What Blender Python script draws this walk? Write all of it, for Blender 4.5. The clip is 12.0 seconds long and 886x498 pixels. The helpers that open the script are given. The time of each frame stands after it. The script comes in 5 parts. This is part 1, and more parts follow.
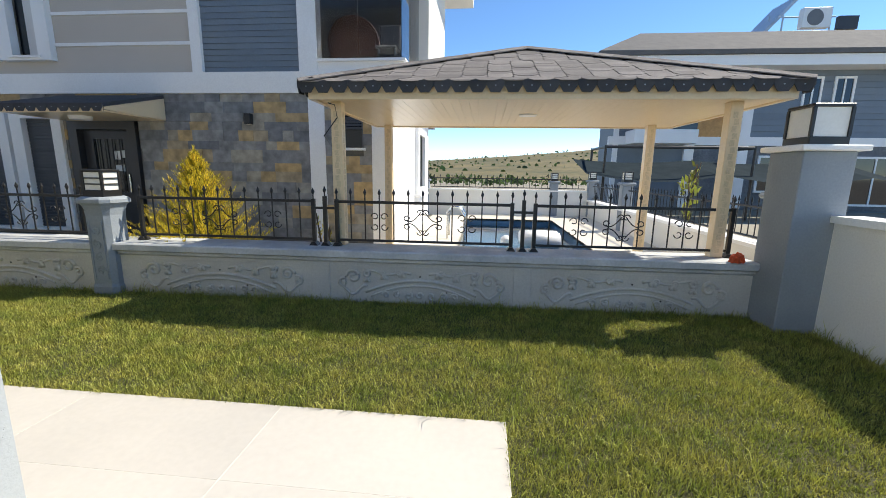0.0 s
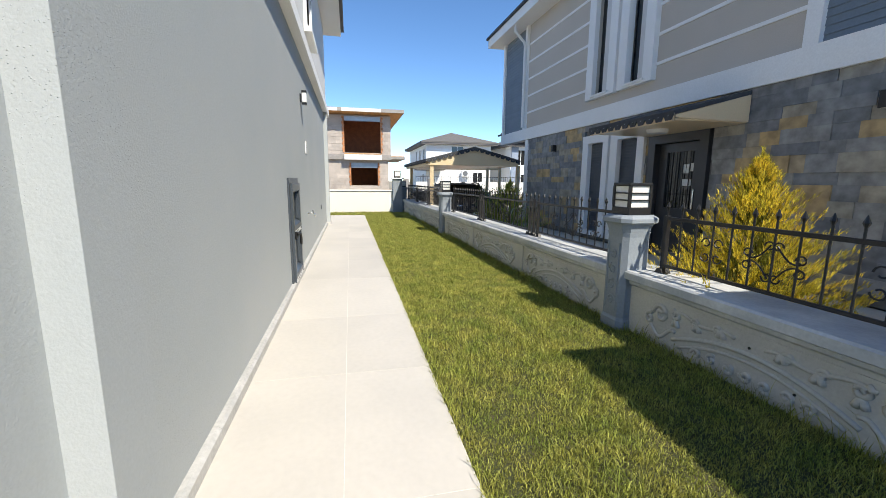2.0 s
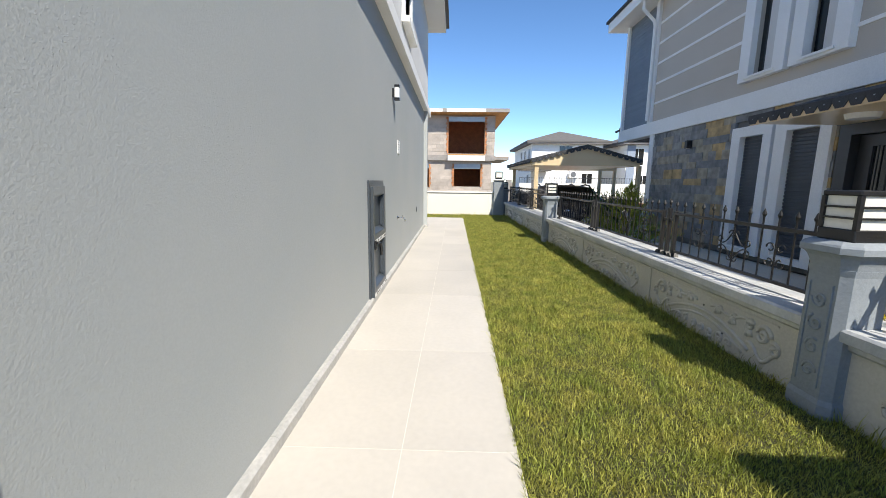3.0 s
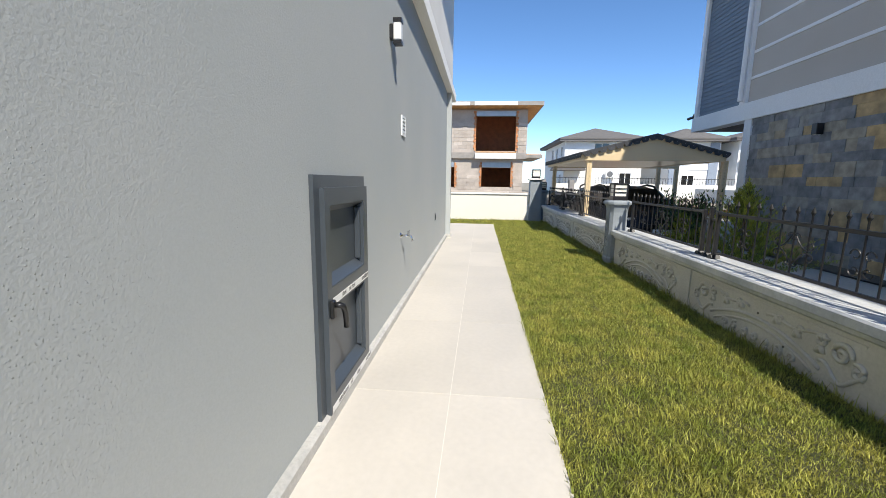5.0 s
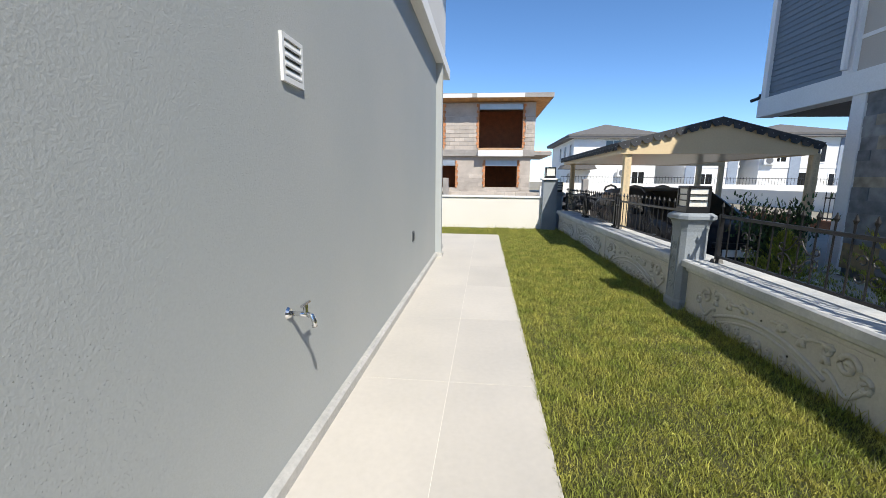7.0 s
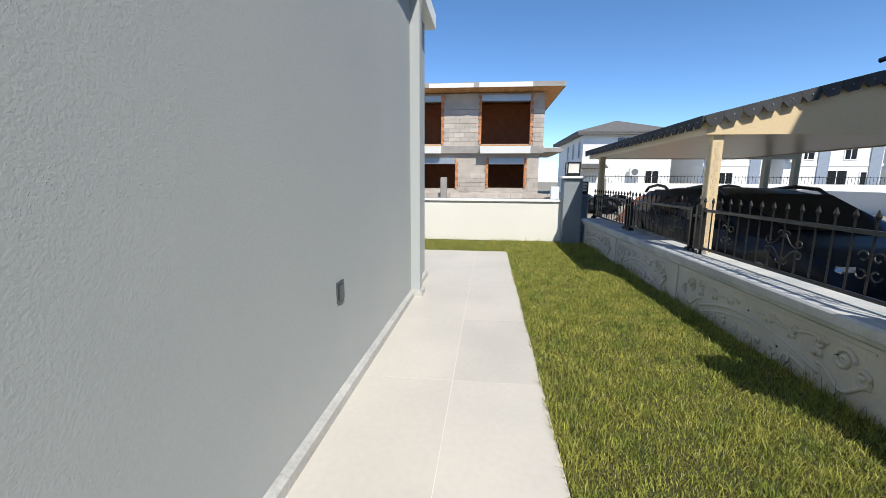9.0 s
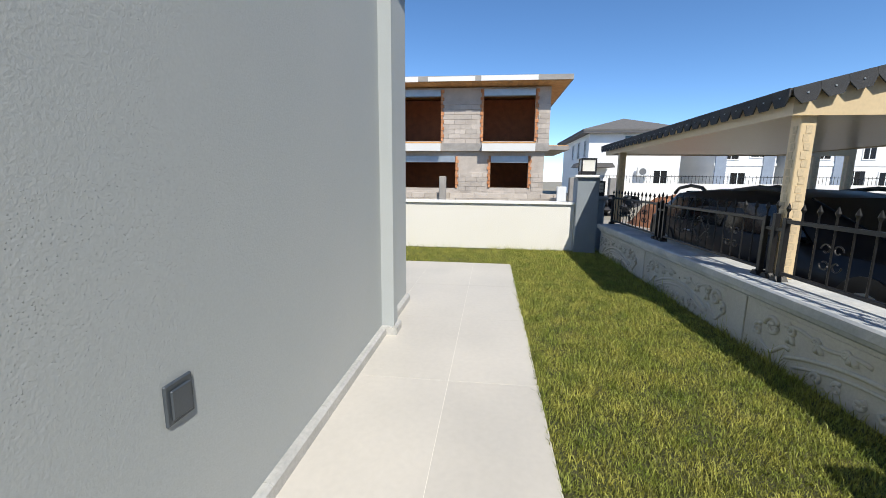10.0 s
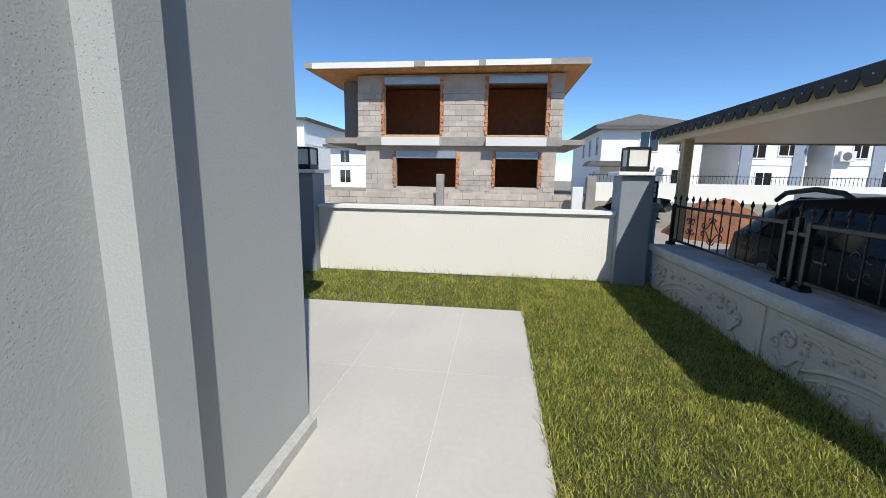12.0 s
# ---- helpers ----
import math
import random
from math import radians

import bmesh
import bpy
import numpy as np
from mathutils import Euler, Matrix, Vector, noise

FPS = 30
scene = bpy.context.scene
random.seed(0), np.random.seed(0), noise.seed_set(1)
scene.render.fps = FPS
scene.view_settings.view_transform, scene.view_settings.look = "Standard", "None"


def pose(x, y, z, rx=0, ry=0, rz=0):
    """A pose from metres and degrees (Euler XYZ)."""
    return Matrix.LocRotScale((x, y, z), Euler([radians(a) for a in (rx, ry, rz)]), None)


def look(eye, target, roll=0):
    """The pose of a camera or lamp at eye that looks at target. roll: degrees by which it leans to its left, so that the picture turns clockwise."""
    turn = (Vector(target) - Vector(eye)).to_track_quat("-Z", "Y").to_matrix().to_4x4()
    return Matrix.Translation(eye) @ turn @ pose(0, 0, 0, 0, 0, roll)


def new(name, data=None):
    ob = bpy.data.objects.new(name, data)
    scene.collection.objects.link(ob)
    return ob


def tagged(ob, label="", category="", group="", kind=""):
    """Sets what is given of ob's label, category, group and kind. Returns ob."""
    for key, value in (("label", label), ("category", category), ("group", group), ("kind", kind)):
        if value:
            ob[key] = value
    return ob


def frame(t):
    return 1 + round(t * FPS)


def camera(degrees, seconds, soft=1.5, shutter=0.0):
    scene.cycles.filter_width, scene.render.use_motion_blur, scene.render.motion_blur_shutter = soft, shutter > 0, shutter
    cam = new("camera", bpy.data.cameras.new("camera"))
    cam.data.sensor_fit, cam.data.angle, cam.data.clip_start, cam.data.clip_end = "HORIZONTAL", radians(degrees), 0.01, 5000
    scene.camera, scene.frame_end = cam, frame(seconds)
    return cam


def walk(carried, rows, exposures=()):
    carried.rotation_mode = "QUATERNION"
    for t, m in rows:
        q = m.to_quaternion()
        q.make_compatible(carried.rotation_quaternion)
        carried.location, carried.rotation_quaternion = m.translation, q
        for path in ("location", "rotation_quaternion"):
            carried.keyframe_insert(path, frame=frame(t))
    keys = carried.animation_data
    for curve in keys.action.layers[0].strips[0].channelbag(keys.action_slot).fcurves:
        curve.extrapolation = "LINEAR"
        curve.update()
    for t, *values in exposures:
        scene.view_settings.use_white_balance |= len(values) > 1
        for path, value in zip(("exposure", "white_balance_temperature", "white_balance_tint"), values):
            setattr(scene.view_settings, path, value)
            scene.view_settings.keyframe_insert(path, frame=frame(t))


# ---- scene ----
cam = camera(94.8, 12.0, soft=0.65)
PATH = [
    (0, (-0.104, 0.701, 1.374), (-0.295, 2.657, 1.004), 0.9),
    (0.5, (-0.162, 1.196, 1.373), (-0.709, 3.082, 0.997), 0.4),
    (1, (-0.312, 1.611, 1.37), (-1.505, 3.175, 1.007), -0.1),
    (1.5, (-0.619, 2.004, 1.355), (-2.32, 3.0, 1.015), 0.1),
    (2, (-0.936, 2.264, 1.352), (-2.86, 2.7, 1.022), 0.5),
    (2.5, (-1.362, 2.37, 1.367), (-3.331, 2.49, 1.039), 0.8),
    (3, (-1.817, 2.451, 1.377), (-3.789, 2.399, 1.046), 0.7),
    (5, (-4.213, 2.356, 1.35), (-6.178, 2.18, 1.018), 0.8),
    (5.5, (-4.789, 2.403, 1.377), (-6.75, 2.192, 1.045), 0.8),
    (6, (-5.363, 2.415, 1.383), (-7.323, 2.199, 1.048), 0.6),
    (6.5, (-6.043, 2.44, 1.38), (-8.004, 2.227, 1.046), 0.6),
    (7, (-6.687, 2.414, 1.386), (-8.649, 2.216, 1.051), 0.6),
    (9, (-9.379, 2.411, 1.352), (-11.34, 2.197, 1.02), 0.4),
    (9.5, (-10.026, 2.462, 1.343), (-11.986, 2.242, 1.008), 0.4),
    (10, (-10.655, 2.45, 1.344), (-12.613, 2.224, 1.009), 0.6),
    (10.5, (-11.215, 2.461, 1.35), (-13.172, 2.237, 1.007), 1.1),
    (11, (-11.893, 2.463, 1.333), (-13.85, 2.229, 0.994), 0.9),
    (11.5, (-12.545, 2.48, 1.308), (-14.501, 2.239, 0.965), 0.9),
    (12, (-13.132, 2.489, 1.341), (-15.087, 2.239, 0.998), 1.0),
]
walk(cam, [(t, look(eye, target, roll)) for t, eye, target, roll in PATH],
     exposures=[(0, 0.83, 6900, 8), (0.9, 0.94, 6950, 9), (1.5, 0.81, 6850, 8), (3, 0.74, 6800, 9), (6, 0.63, 6650, 9), (9, 0.48, 6500, 8), (10.5, 0.40, 6480, 8), (12, 0.29, 6400, 8)])

# ---- world and sun ----
SUN = Vector((0.80, 0.38, 1.0)).normalized()      # towards the sun
world = bpy.data.worlds.new("sky")
scene.world = world
world.use_nodes = True
wn = world.node_tree
sky = wn.nodes.new("ShaderNodeTexSky")
sky.sky_type, sky.sun_disc = "NISHITA", False
sky.sun_elevation = math.asin(SUN.z)
sky.sun_rotation = math.atan2(SUN.x, SUN.y)
sky.altitude, sky.air_density, sky.dust_density, sky.ozone_density = 4000, 1.0, 0.0, 2.2
deep = wn.nodes.new("ShaderNodeHueSaturation")      # a clear, deep blue summer sky
deep.inputs["Saturation"].default_value = 1.15
wn.links.new(sky.outputs[0], deep.inputs["Color"])
wn.links.new(deep.outputs[0], wn.nodes["Background"].inputs[0])
wn.nodes["Background"].inputs[1].default_value = 0.15
sun = new("sun", bpy.data.lights.new("sun", "SUN"))
sun.data.energy, sun.data.angle, sun.data.color = 3.9, radians(0.53), (1.0, 0.95, 0.86)
sun.matrix_basis = look(SUN * 50, (0, 0, 0))


# ---- materials ----
def material(name, colour, rough=0.7, second=None, scale=3.0, amount=0.5, fine=60.0, fine_amount=0.12, bump=0.1, bump_scale=None,
             metal=0.0, per_object=0.0, island=0.0, spec=0.5, clear=0.0):
    """Paint, stone or cloth: large stains between two colours, fine grain, relief, and a shift of shade from piece to piece."""
    m = bpy.data.materials.new(name)
    m.use_nodes = True
    t = m.node_tree
    n, l = t.nodes, t.links
    b = n["Principled BSDF"]
    geo = n.new("ShaderNodeNewGeometry")
    big, small = n.new("ShaderNodeTexNoise"), n.new("ShaderNodeTexNoise")
    big.inputs["Scale"].default_value, big.inputs["Detail"].default_value = scale, 5
    small.inputs["Scale"].default_value, small.inputs["Detail"].default_value = fine, 4
    for s in (big, small):
        l.new(geo.outputs["Position"], s.inputs["Vector"])
    second = second or tuple(c * 0.8 for c in colour)
    ramp = n.new("ShaderNodeMapRange")
    ramp.inputs[1].default_value, ramp.inputs[2].default_value = 0.35, 0.68
    ramp.inputs[4].default_value = amount
    l.new(big.outputs[0], ramp.inputs[0])
    mix = n.new("ShaderNodeMix")
    mix.data_type = "RGBA"
    mix.inputs[6].default_value, mix.inputs[7].default_value = (*colour, 1), (*second, 1)
    l.new(ramp.outputs[0], mix.inputs[0])
    value = n.new("ShaderNodeMapRange")
    value.inputs[1].default_value, value.inputs[2].default_value = 0.3, 0.7
    value.inputs[3].default_value, value.inputs[4].default_value = 1 - fine_amount, 1 + fine_amount
    l.new(small.outputs[0], value.inputs[0])
    last = value.outputs[0]
    for strength, node, out in ((per_object, "ShaderNodeObjectInfo", "Random"), (island, "ShaderNodeNewGeometry", "Random Per Island")):
        if strength:
            src, mr, mul = n.new(node), n.new("ShaderNodeMapRange"), n.new("ShaderNodeMath")
            mr.inputs[3].default_value, mr.inputs[4].default_value = 1 - strength, 1 + strength
            l.new(src.outputs[out], mr.inputs[0])
            mul.operation = "MULTIPLY"
            l.new(last, mul.inputs[0]), l.new(mr.outputs[0], mul.inputs[1])
            last = mul.outputs[0]
    hsv = n.new("ShaderNodeHueSaturation")
    l.new(mix.outputs[2], hsv.inputs["Color"]), l.new(last, hsv.inputs["Value"])
    l.new(hsv.outputs[0], b.inputs["Base Color"])
    b.inputs["Roughness"].default_value, b.inputs["Metallic"].default_value = rough, metal
    b.inputs["Specular IOR Level"].default_value = spec
    b.inputs["Coat Weight"].default_value = clear
    if bump:
        bn, tex = n.new("ShaderNodeBump"), n.new("ShaderNodeTexNoise")
        tex.inputs["Scale"].default_value, tex.inputs["Detail"].default_value = bump_scale or fine, 6
        l.new(geo.outputs["Position"], tex.inputs["Vector"])
        bn.inputs["Strength"].default_value, bn.inputs["Distance"].default_value = bump, 0.01
        l.new(tex.outputs[0], bn.inputs["Height"]), l.new(bn.outputs[0], b.inputs["Normal"])
    return m


def choice_material(name, colours, rough=0.8, fine=30.0, fine_amount=0.25, bump=0.4, by="object", streak=0.35):
    """Pieces that each take one of several colours at random, clouded by noise."""
    m = material(name, colours[0], rough, fine=fine, fine_amount=fine_amount, bump=bump, bump_scale=fine)
    t = m.node_tree
    n, l = t.nodes, t.links
    mix = next(x for x in n if x.bl_idname == "ShaderNodeMix")
    if by == "object":
        src = n.new("ShaderNodeObjectInfo").outputs["Random"]
    else:
        src = n.new("ShaderNodeNewGeometry").outputs["Random Per Island"]
    ramp = n.new("ShaderNodeValToRGB")
    ramp.color_ramp.interpolation = "CONSTANT"
    e = ramp.color_ramp.elements
    e[0].position, e[0].color = 0, (*colours[0], 1)
    e[1].position, e[1].color = 1 / len(colours), (*colours[1], 1)
    for i, c in enumerate(colours[2:], 2):
        e.new(i / len(colours)).color = (*c, 1)
    l.new(src, ramp.inputs[0])
    l.new(ramp.outputs[0], mix.inputs[6])
    dark = n.new("ShaderNodeMix")
    dark.data_type, dark.blend_type = "RGBA", "MULTIPLY"
    dark.inputs[0].default_value, dark.inputs[7].default_value = streak, (0.45, 0.45, 0.5, 1)
    l.new(ramp.outputs[0], dark.inputs[6]), l.new(dark.outputs[2], mix.inputs[7])
    return m


def glass(name, tint=(0.9, 0.95, 1.0), rough=0.02):
    m = bpy.data.materials.new(name)
    m.use_nodes = True
    b = m.node_tree.nodes["Principled BSDF"]
    b.inputs["Base Color"].default_value, b.inputs["Roughness"].default_value = (*tint, 1), rough
    b.inputs["Transmission Weight"].default_value, b.inputs["IOR"].default_value = 1.0, 1.3
    return m


GREY = material("grey_render", (0.425, 0.442, 0.44), 0.85, (0.385, 0.412, 0.418), 0.6, 1.0, 90, 0.03, 0.18, 120)
n_, l_ = GREY.node_tree.nodes, GREY.node_tree.links      # scattered pimples in the render
spots_, mask_, both_, bump_ = n_.new("ShaderNodeTexVoronoi"), n_.new("ShaderNodeTexNoise"), n_.new("ShaderNodeMath"), n_.new("ShaderNodeBump")
dots_, some_ = n_.new("ShaderNodeMapRange"), n_.new("ShaderNodeMapRange")
pos_ = next(x for x in n_ if x.bl_idname == "ShaderNodeNewGeometry").outputs["Position"]
spots_.inputs["Scale"].default_value, mask_.inputs["Scale"].default_value, mask_.inputs["Detail"].default_value = 105, 1.4, 3
l_.new(pos_, spots_.inputs["Vector"]), l_.new(pos_, mask_.inputs["Vector"])
l_.new(spots_.outputs["Distance"], dots_.inputs[0]), l_.new(mask_.outputs[0], some_.inputs[0])
dots_.inputs[1].default_value, dots_.inputs[2].default_value, dots_.inputs[3].default_value, dots_.inputs[4].default_value = 0.04, 0.2, 1, 0
some_.inputs[1].default_value, some_.inputs[2].default_value = 0.48, 0.62
both_.operation = "MULTIPLY"
l_.new(dots_.outputs[0], both_.inputs[0]), l_.new(some_.outputs[0], both_.inputs[1]), l_.new(both_.outputs[0], bump_.inputs["Height"])
bump_.inputs["Strength"].default_value, bump_.inputs["Distance"].default_value = 0.9, 0.0035
l_.new(next(x for x in n_ if x.bl_idname == "ShaderNodeBump" and x != bump_).outputs[0], bump_.inputs["Normal"])
l_.new(bump_.outputs[0], n_["Principled BSDF"].inputs["Normal"])
PALE = material("pale_render", (0.72, 0.705, 0.68), 0.85, (0.66, 0.645, 0.62), 0.8, 0.6, 70, 0.04, 0.3, 60)
WHITE = material("white_paint", (0.90, 0.89, 0.87), 0.7, (0.84, 0.83, 0.80), 1.2, 0.6, 50, 0.04, 0.15)
CREAM = material("cream_render", (0.81, 0.785, 0.73), 0.85, (0.76, 0.73, 0.67), 0.9, 0.7, 60, 0.04, 0.3)
PLINTH = material("skirting_stone", (0.42, 0.415, 0.40), 0.55, (0.54, 0.525, 0.50), 5, 0.8, 40, 0.10, 0.15, per_object=0.05)
TILE = material("porcelain_tile", (0.58, 0.54, 0.485), 0.42, (0.505, 0.475, 0.432), 1.3, 0.8, 25, 0.03, 0.04, per_object=0.05)
GROUT = material("grout", (0.80, 0.76, 0.69), 0.9, (0.72, 0.68, 0.62), 4, 0.5)
SOIL = material("turf_soil", (0.045, 0.052, 0.016), 0.95, (0.07, 0.06, 0.024), 9, 0.8, 90, 0.3, 0.5)
CAST = material("cast_wall_paint", (0.56, 0.545, 0.505), 0.8, (0.46, 0.445, 0.41), 2.2, 0.7, 50, 0.06, 0.35, 40)
PILLAR = material("pillar_paint", (0.27, 0.30, 0.33), 0.75, (0.22, 0.25, 0.28), 3, 0.7, 50, 0.06, 0.3, 40)
# pale second tone: worn paint, and sunlit patches put into the colour
COPING = material("coping_paint", (0.40, 0.42, 0.44), 0.7, (0.62, 0.62, 0.61), 3, 0.9, 40, 0.08, 0.2)
IRON = material("black_iron", (0.016, 0.016, 0.018), 0.38, (0.03, 0.028, 0.026), 12, 0.6, 120, 0.2, 0.1, metal=0.2)
TAUPE = material("taupe_cladding", (0.575, 0.515, 0.445), 0.8, (0.53, 0.475, 0.405), 1.0, 0.7, 60, 0.05, 0.2, per_object=0.03)
BLUEBOARD = material("blue_board", (0.185, 0.222, 0.26), 0.6, (0.165, 0.20, 0.238), 3, 0.7, 40, 0.06, 0.1, per_object=0.06)
STONE = choice_material("slate_stone", [(0.26, 0.26, 0.255), (0.46, 0.33, 0.17), (0.32, 0.305, 0.27), (0.215, 0.22, 0.225), (0.40, 0.32, 0.21), (0.28, 0.28, 0.27), (0.19, 0.195, 0.205), (0.36, 0.325, 0.26), (0.24, 0.24, 0.24), (0.30, 0.295, 0.28), (0.50, 0.35, 0.17), (0.255, 0.255, 0.25), (0.38, 0.33, 0.25), (0.205, 0.21, 0.215)], 0.75, 7, 0.3, 0.4, streak=0.3)
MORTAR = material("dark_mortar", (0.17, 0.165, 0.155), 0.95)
SHINGLE = material("bitumen_shingle", (0.21, 0.19, 0.175), 0.95, (0.15, 0.135, 0.13), 4, 0.8, 200, 0.25, 0.5, 160, per_object=0.22)
SHINGLE_DARK = material("dark_shingle", (0.045, 0.048, 0.055), 0.85, (0.065, 0.065, 0.07), 6, 0.7, 200, 0.25, 0.4, 160, per_object=0.15)
BEIGE = material("beige_pvc", (0.73, 0.575, 0.365), 0.28, (0.70, 0.545, 0.34), 2, 0.6, 40, 0.04, 0.05, per_object=0.02)
SHUTTER = material("shutter_slat", (0.055, 0.062, 0.075), 0.5, (0.045, 0.05, 0.06), 5, 0.6, 60, 0.06, 0.1, per_object=0.1)
DARKDOOR = material("dark_frame", (0.035, 0.036, 0.04), 0.4, (0.045, 0.045, 0.05), 6, 0.5, 60, 0.06, 0.05)
ANTHRACITE = material("anthracite_aluminium", (0.066, 0.078, 0.092), 0.35, (0.056, 0.067, 0.08), 4, 0.6, 120, 0.06, 0.04, metal=0.1)
DARKGLASS = material("dark_glass", (0.012, 0.014, 0.018), 0.04, (0.016, 0.018, 0.022), 2, 0.5, 5, 0.02, 0, spec=0.8)
BLOCK = material("aerated_block", (0.53, 0.465, 0.405), 0.95, (0.41, 0.355, 0.31), 2, 0.8, 40, 0.12, 0.6, per_object=0.12)
CONCRETE = material("raw_concrete", (0.37, 0.34, 0.31), 0.95, (0.24, 0.225, 0.21), 1.5, 0.8, 30, 0.12, 0.5)
# darker copy of the raw concrete, with shade put into its colour
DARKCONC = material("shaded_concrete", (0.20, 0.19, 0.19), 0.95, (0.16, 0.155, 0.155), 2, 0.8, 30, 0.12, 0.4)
BRICK = material("orange_brick", (0.50, 0.19, 0.075), 0.9, (0.62, 0.34, 0.18), 6, 0.7, 40, 0.15, 0.5, per_object=0.2)
BOARD = material("shuttering_wood", (0.58, 0.31, 0.11), 0.75, (0.42, 0.21, 0.075), 5, 0.8, 30, 0.15, 0.3, per_object=0.15)
GALV = material("galvanised_steel", (0.42, 0.47, 0.52), 0.4, (0.34, 0.38, 0.42), 3, 0.6, 60, 0.08, 0.05, metal=0.5)
ROOFTILE = material("grey_roof_tile", (0.15, 0.14, 0.13), 0.9, (0.11, 0.105, 0.10), 3, 0.7, 30, 0.15, 0.5, 25)
HILL = material("scrub_hill", (0.17, 0.13, 0.05), 1.0, (0.085, 0.08, 0.03), 0.05, 1.0, 0.6, 0.3, 0.0)
EARTH = material("red_earth", (0.22, 0.085, 0.04), 0.95, (0.30, 0.14, 0.07), 4, 0.8, 30, 0.2, 0.6)
DUST = material("bare_ground", (0.31, 0.275, 0.21), 0.95, (0.24, 0.215, 0.16), 0.4, 0.8, 20, 0.12, 0.4)
PAVE = material("terrace_tile", (0.66, 0.60, 0.50), 0.6, (0.58, 0.53, 0.45), 2, 0.7, 30, 0.05, 0.05)
POOLTILE = material("pool_tile", (0.055, 0.14, 0.25), 0.35, (0.04, 0.11, 0.20), 2, 0.7, 20, 0.08, 0.05)
CHROME = material("chrome", (0.72, 0.72, 0.72), 0.16, (0.6, 0.6, 0.6), 20, 0.5, 80, 0.05, 0, metal=1.0)
PLASTIC = material("white_plastic", (0.78, 0.78, 0.77), 0.45, (0.72, 0.72, 0.71), 6, 0.5, 40, 0.03, 0)
LAMPGLASS = material("opal_panel", (0.80, 0.78, 0.72), 0.35, (0.74, 0.72, 0.66), 6, 0.5, 40, 0.03, 0)
BLACKPL = material("black_plastic", (0.014, 0.014, 0.015), 0.35, (0.02, 0.02, 0.022), 9, 0.5)


# ---- building helpers ----
def box(bm, x0, x1, y0, y1, z0, z1, bevel=0.0, m=None):
    """A block between two corners, added to bm."""
    made = bmesh.ops.create_cube(bm, size=1.0)["verts"]
    bmesh.ops.scale(bm, vec=(abs(x1 - x0), abs(y1 - y0), abs(z1 - z0)), verts=made)
    bmesh.ops.translate(bm, vec=((x0 + x1) / 2, (y0 + y1) / 2, (z0 + z1) / 2), verts=made)
    if bevel:
        edges = list({e for v in made for e in v.link_edges})
        res = bmesh.ops.bevel(bm, geom=edges, offset=bevel, segments=1, affect="EDGES", clamp_overlap=True)
        made = list({v for f in res["faces"] for v in f.verts} | {v for v in made if v.is_valid})
    if m is not None:
        bmesh.ops.transform(bm, matrix=m, verts=made)
    return made


def blocks(*specs, bevel=0.0):
    bm = bmesh.new()
    for s in specs:
        box(bm, *s, bevel=bevel)
    return bm


def prism(points, axis, a, b):
    """A closed outline, given in the two other axes, drawn out along an axis from a to b."""
    bm = bmesh.new()

    def at(p, v):
        q = list(p)
        q.insert("xyz".index(axis), v)
        return bm.verts.new(q)
    lo, hi = [at(p, a) for p in points], [at(p, b) for p in points]
    bm.faces.new(lo), bm.faces.new(hi[::-1])
    for i in range(len(points)):
        j = (i + 1) % len(points)
        bm.faces.new((lo[j], lo[i], hi[i], hi[j]))
    bmesh.ops.recalc_face_normals(bm, faces=bm.faces)
    return bm


def rod(bm, p, q, r, sides=8, r2=None):
    """A round bar from p to q."""
    p, q = Vector(p), Vector(q)
    made = bmesh.ops.create_cone(bm, cap_ends=True, segments=sides, radius1=r, radius2=r if r2 is None else r2, depth=(q - p).length)["verts"]
    m = Matrix.Translation((p + q) / 2) @ (q - p).to_track_quat("Z", "Y").to_matrix().to_4x4()
    bmesh.ops.transform(bm, matrix=m, verts=made)
    return made


def tube(bm, points, r, sides=6):
    """A bent bar through points."""
    pts = [Vector(p) for p in points]
    rings = []
    for i, p in enumerate(pts):
        d = (pts[min(i + 1, len(pts) - 1)] - pts[max(i - 1, 0)]).normalized()
        q = d.to_track_quat("Z", "Y")
        rings.append([bm.verts.new(p + q @ Vector((r * math.cos(2 * math.pi * k / sides), r * math.sin(2 * math.pi * k / sides), 0))) for k in range(sides)])
    for a, b in zip(rings, rings[1:]):
        for k in range(sides):
            bm.faces.new((a[k], a[(k + 1) % sides], b[(k + 1) % sides], b[k]))
    bm.faces.new(rings[0][::-1]), bm.faces.new(rings[-1])


def mesh_of(name, bm, mat):
    me = bpy.data.meshes.new(name)
    bm.to_mesh(me)
    bm.free()
    me.materials.append(mat)
    return me


def thing(name, at, label, category, group="", kind=""):
    """An Empty at a thing's base; its parts are built in world places."""
    ob = new(name)
    ob.location = at
    ob.empty_display_size = 0.1
    return tagged(ob, label, category, group, kind)


def part(name, bm, mat, parent, label="", smooth=False):
    """Links a bmesh, in world places, as one mesh under a thing or under a part."""
    return attach(name, mesh_of(name, bm, mat), parent, label, smooth)


def attach(name, me, parent, label="", smooth=False, m=None):
    ob = new(name, me)
    ob.parent = parent
    if parent.type == "EMPTY":
        ob.matrix_parent_inverse = Matrix.Translation(parent.location).inverted()
    if m is not None:
        ob.matrix_basis = m
    if smooth:
        for p in me.polygons:
            p.use_smooth = True
    return tagged(ob, label)


def solid(name, bm, mat, label, category, kind="", group=""):
    """A top-level mesh of its own."""
    return tagged(new(name, mesh_of(name, bm, mat)), label, category, group, kind)


def structure(name, bm, mat, label="", category=""):
    return solid(name, bm, mat, label, category, "structure")


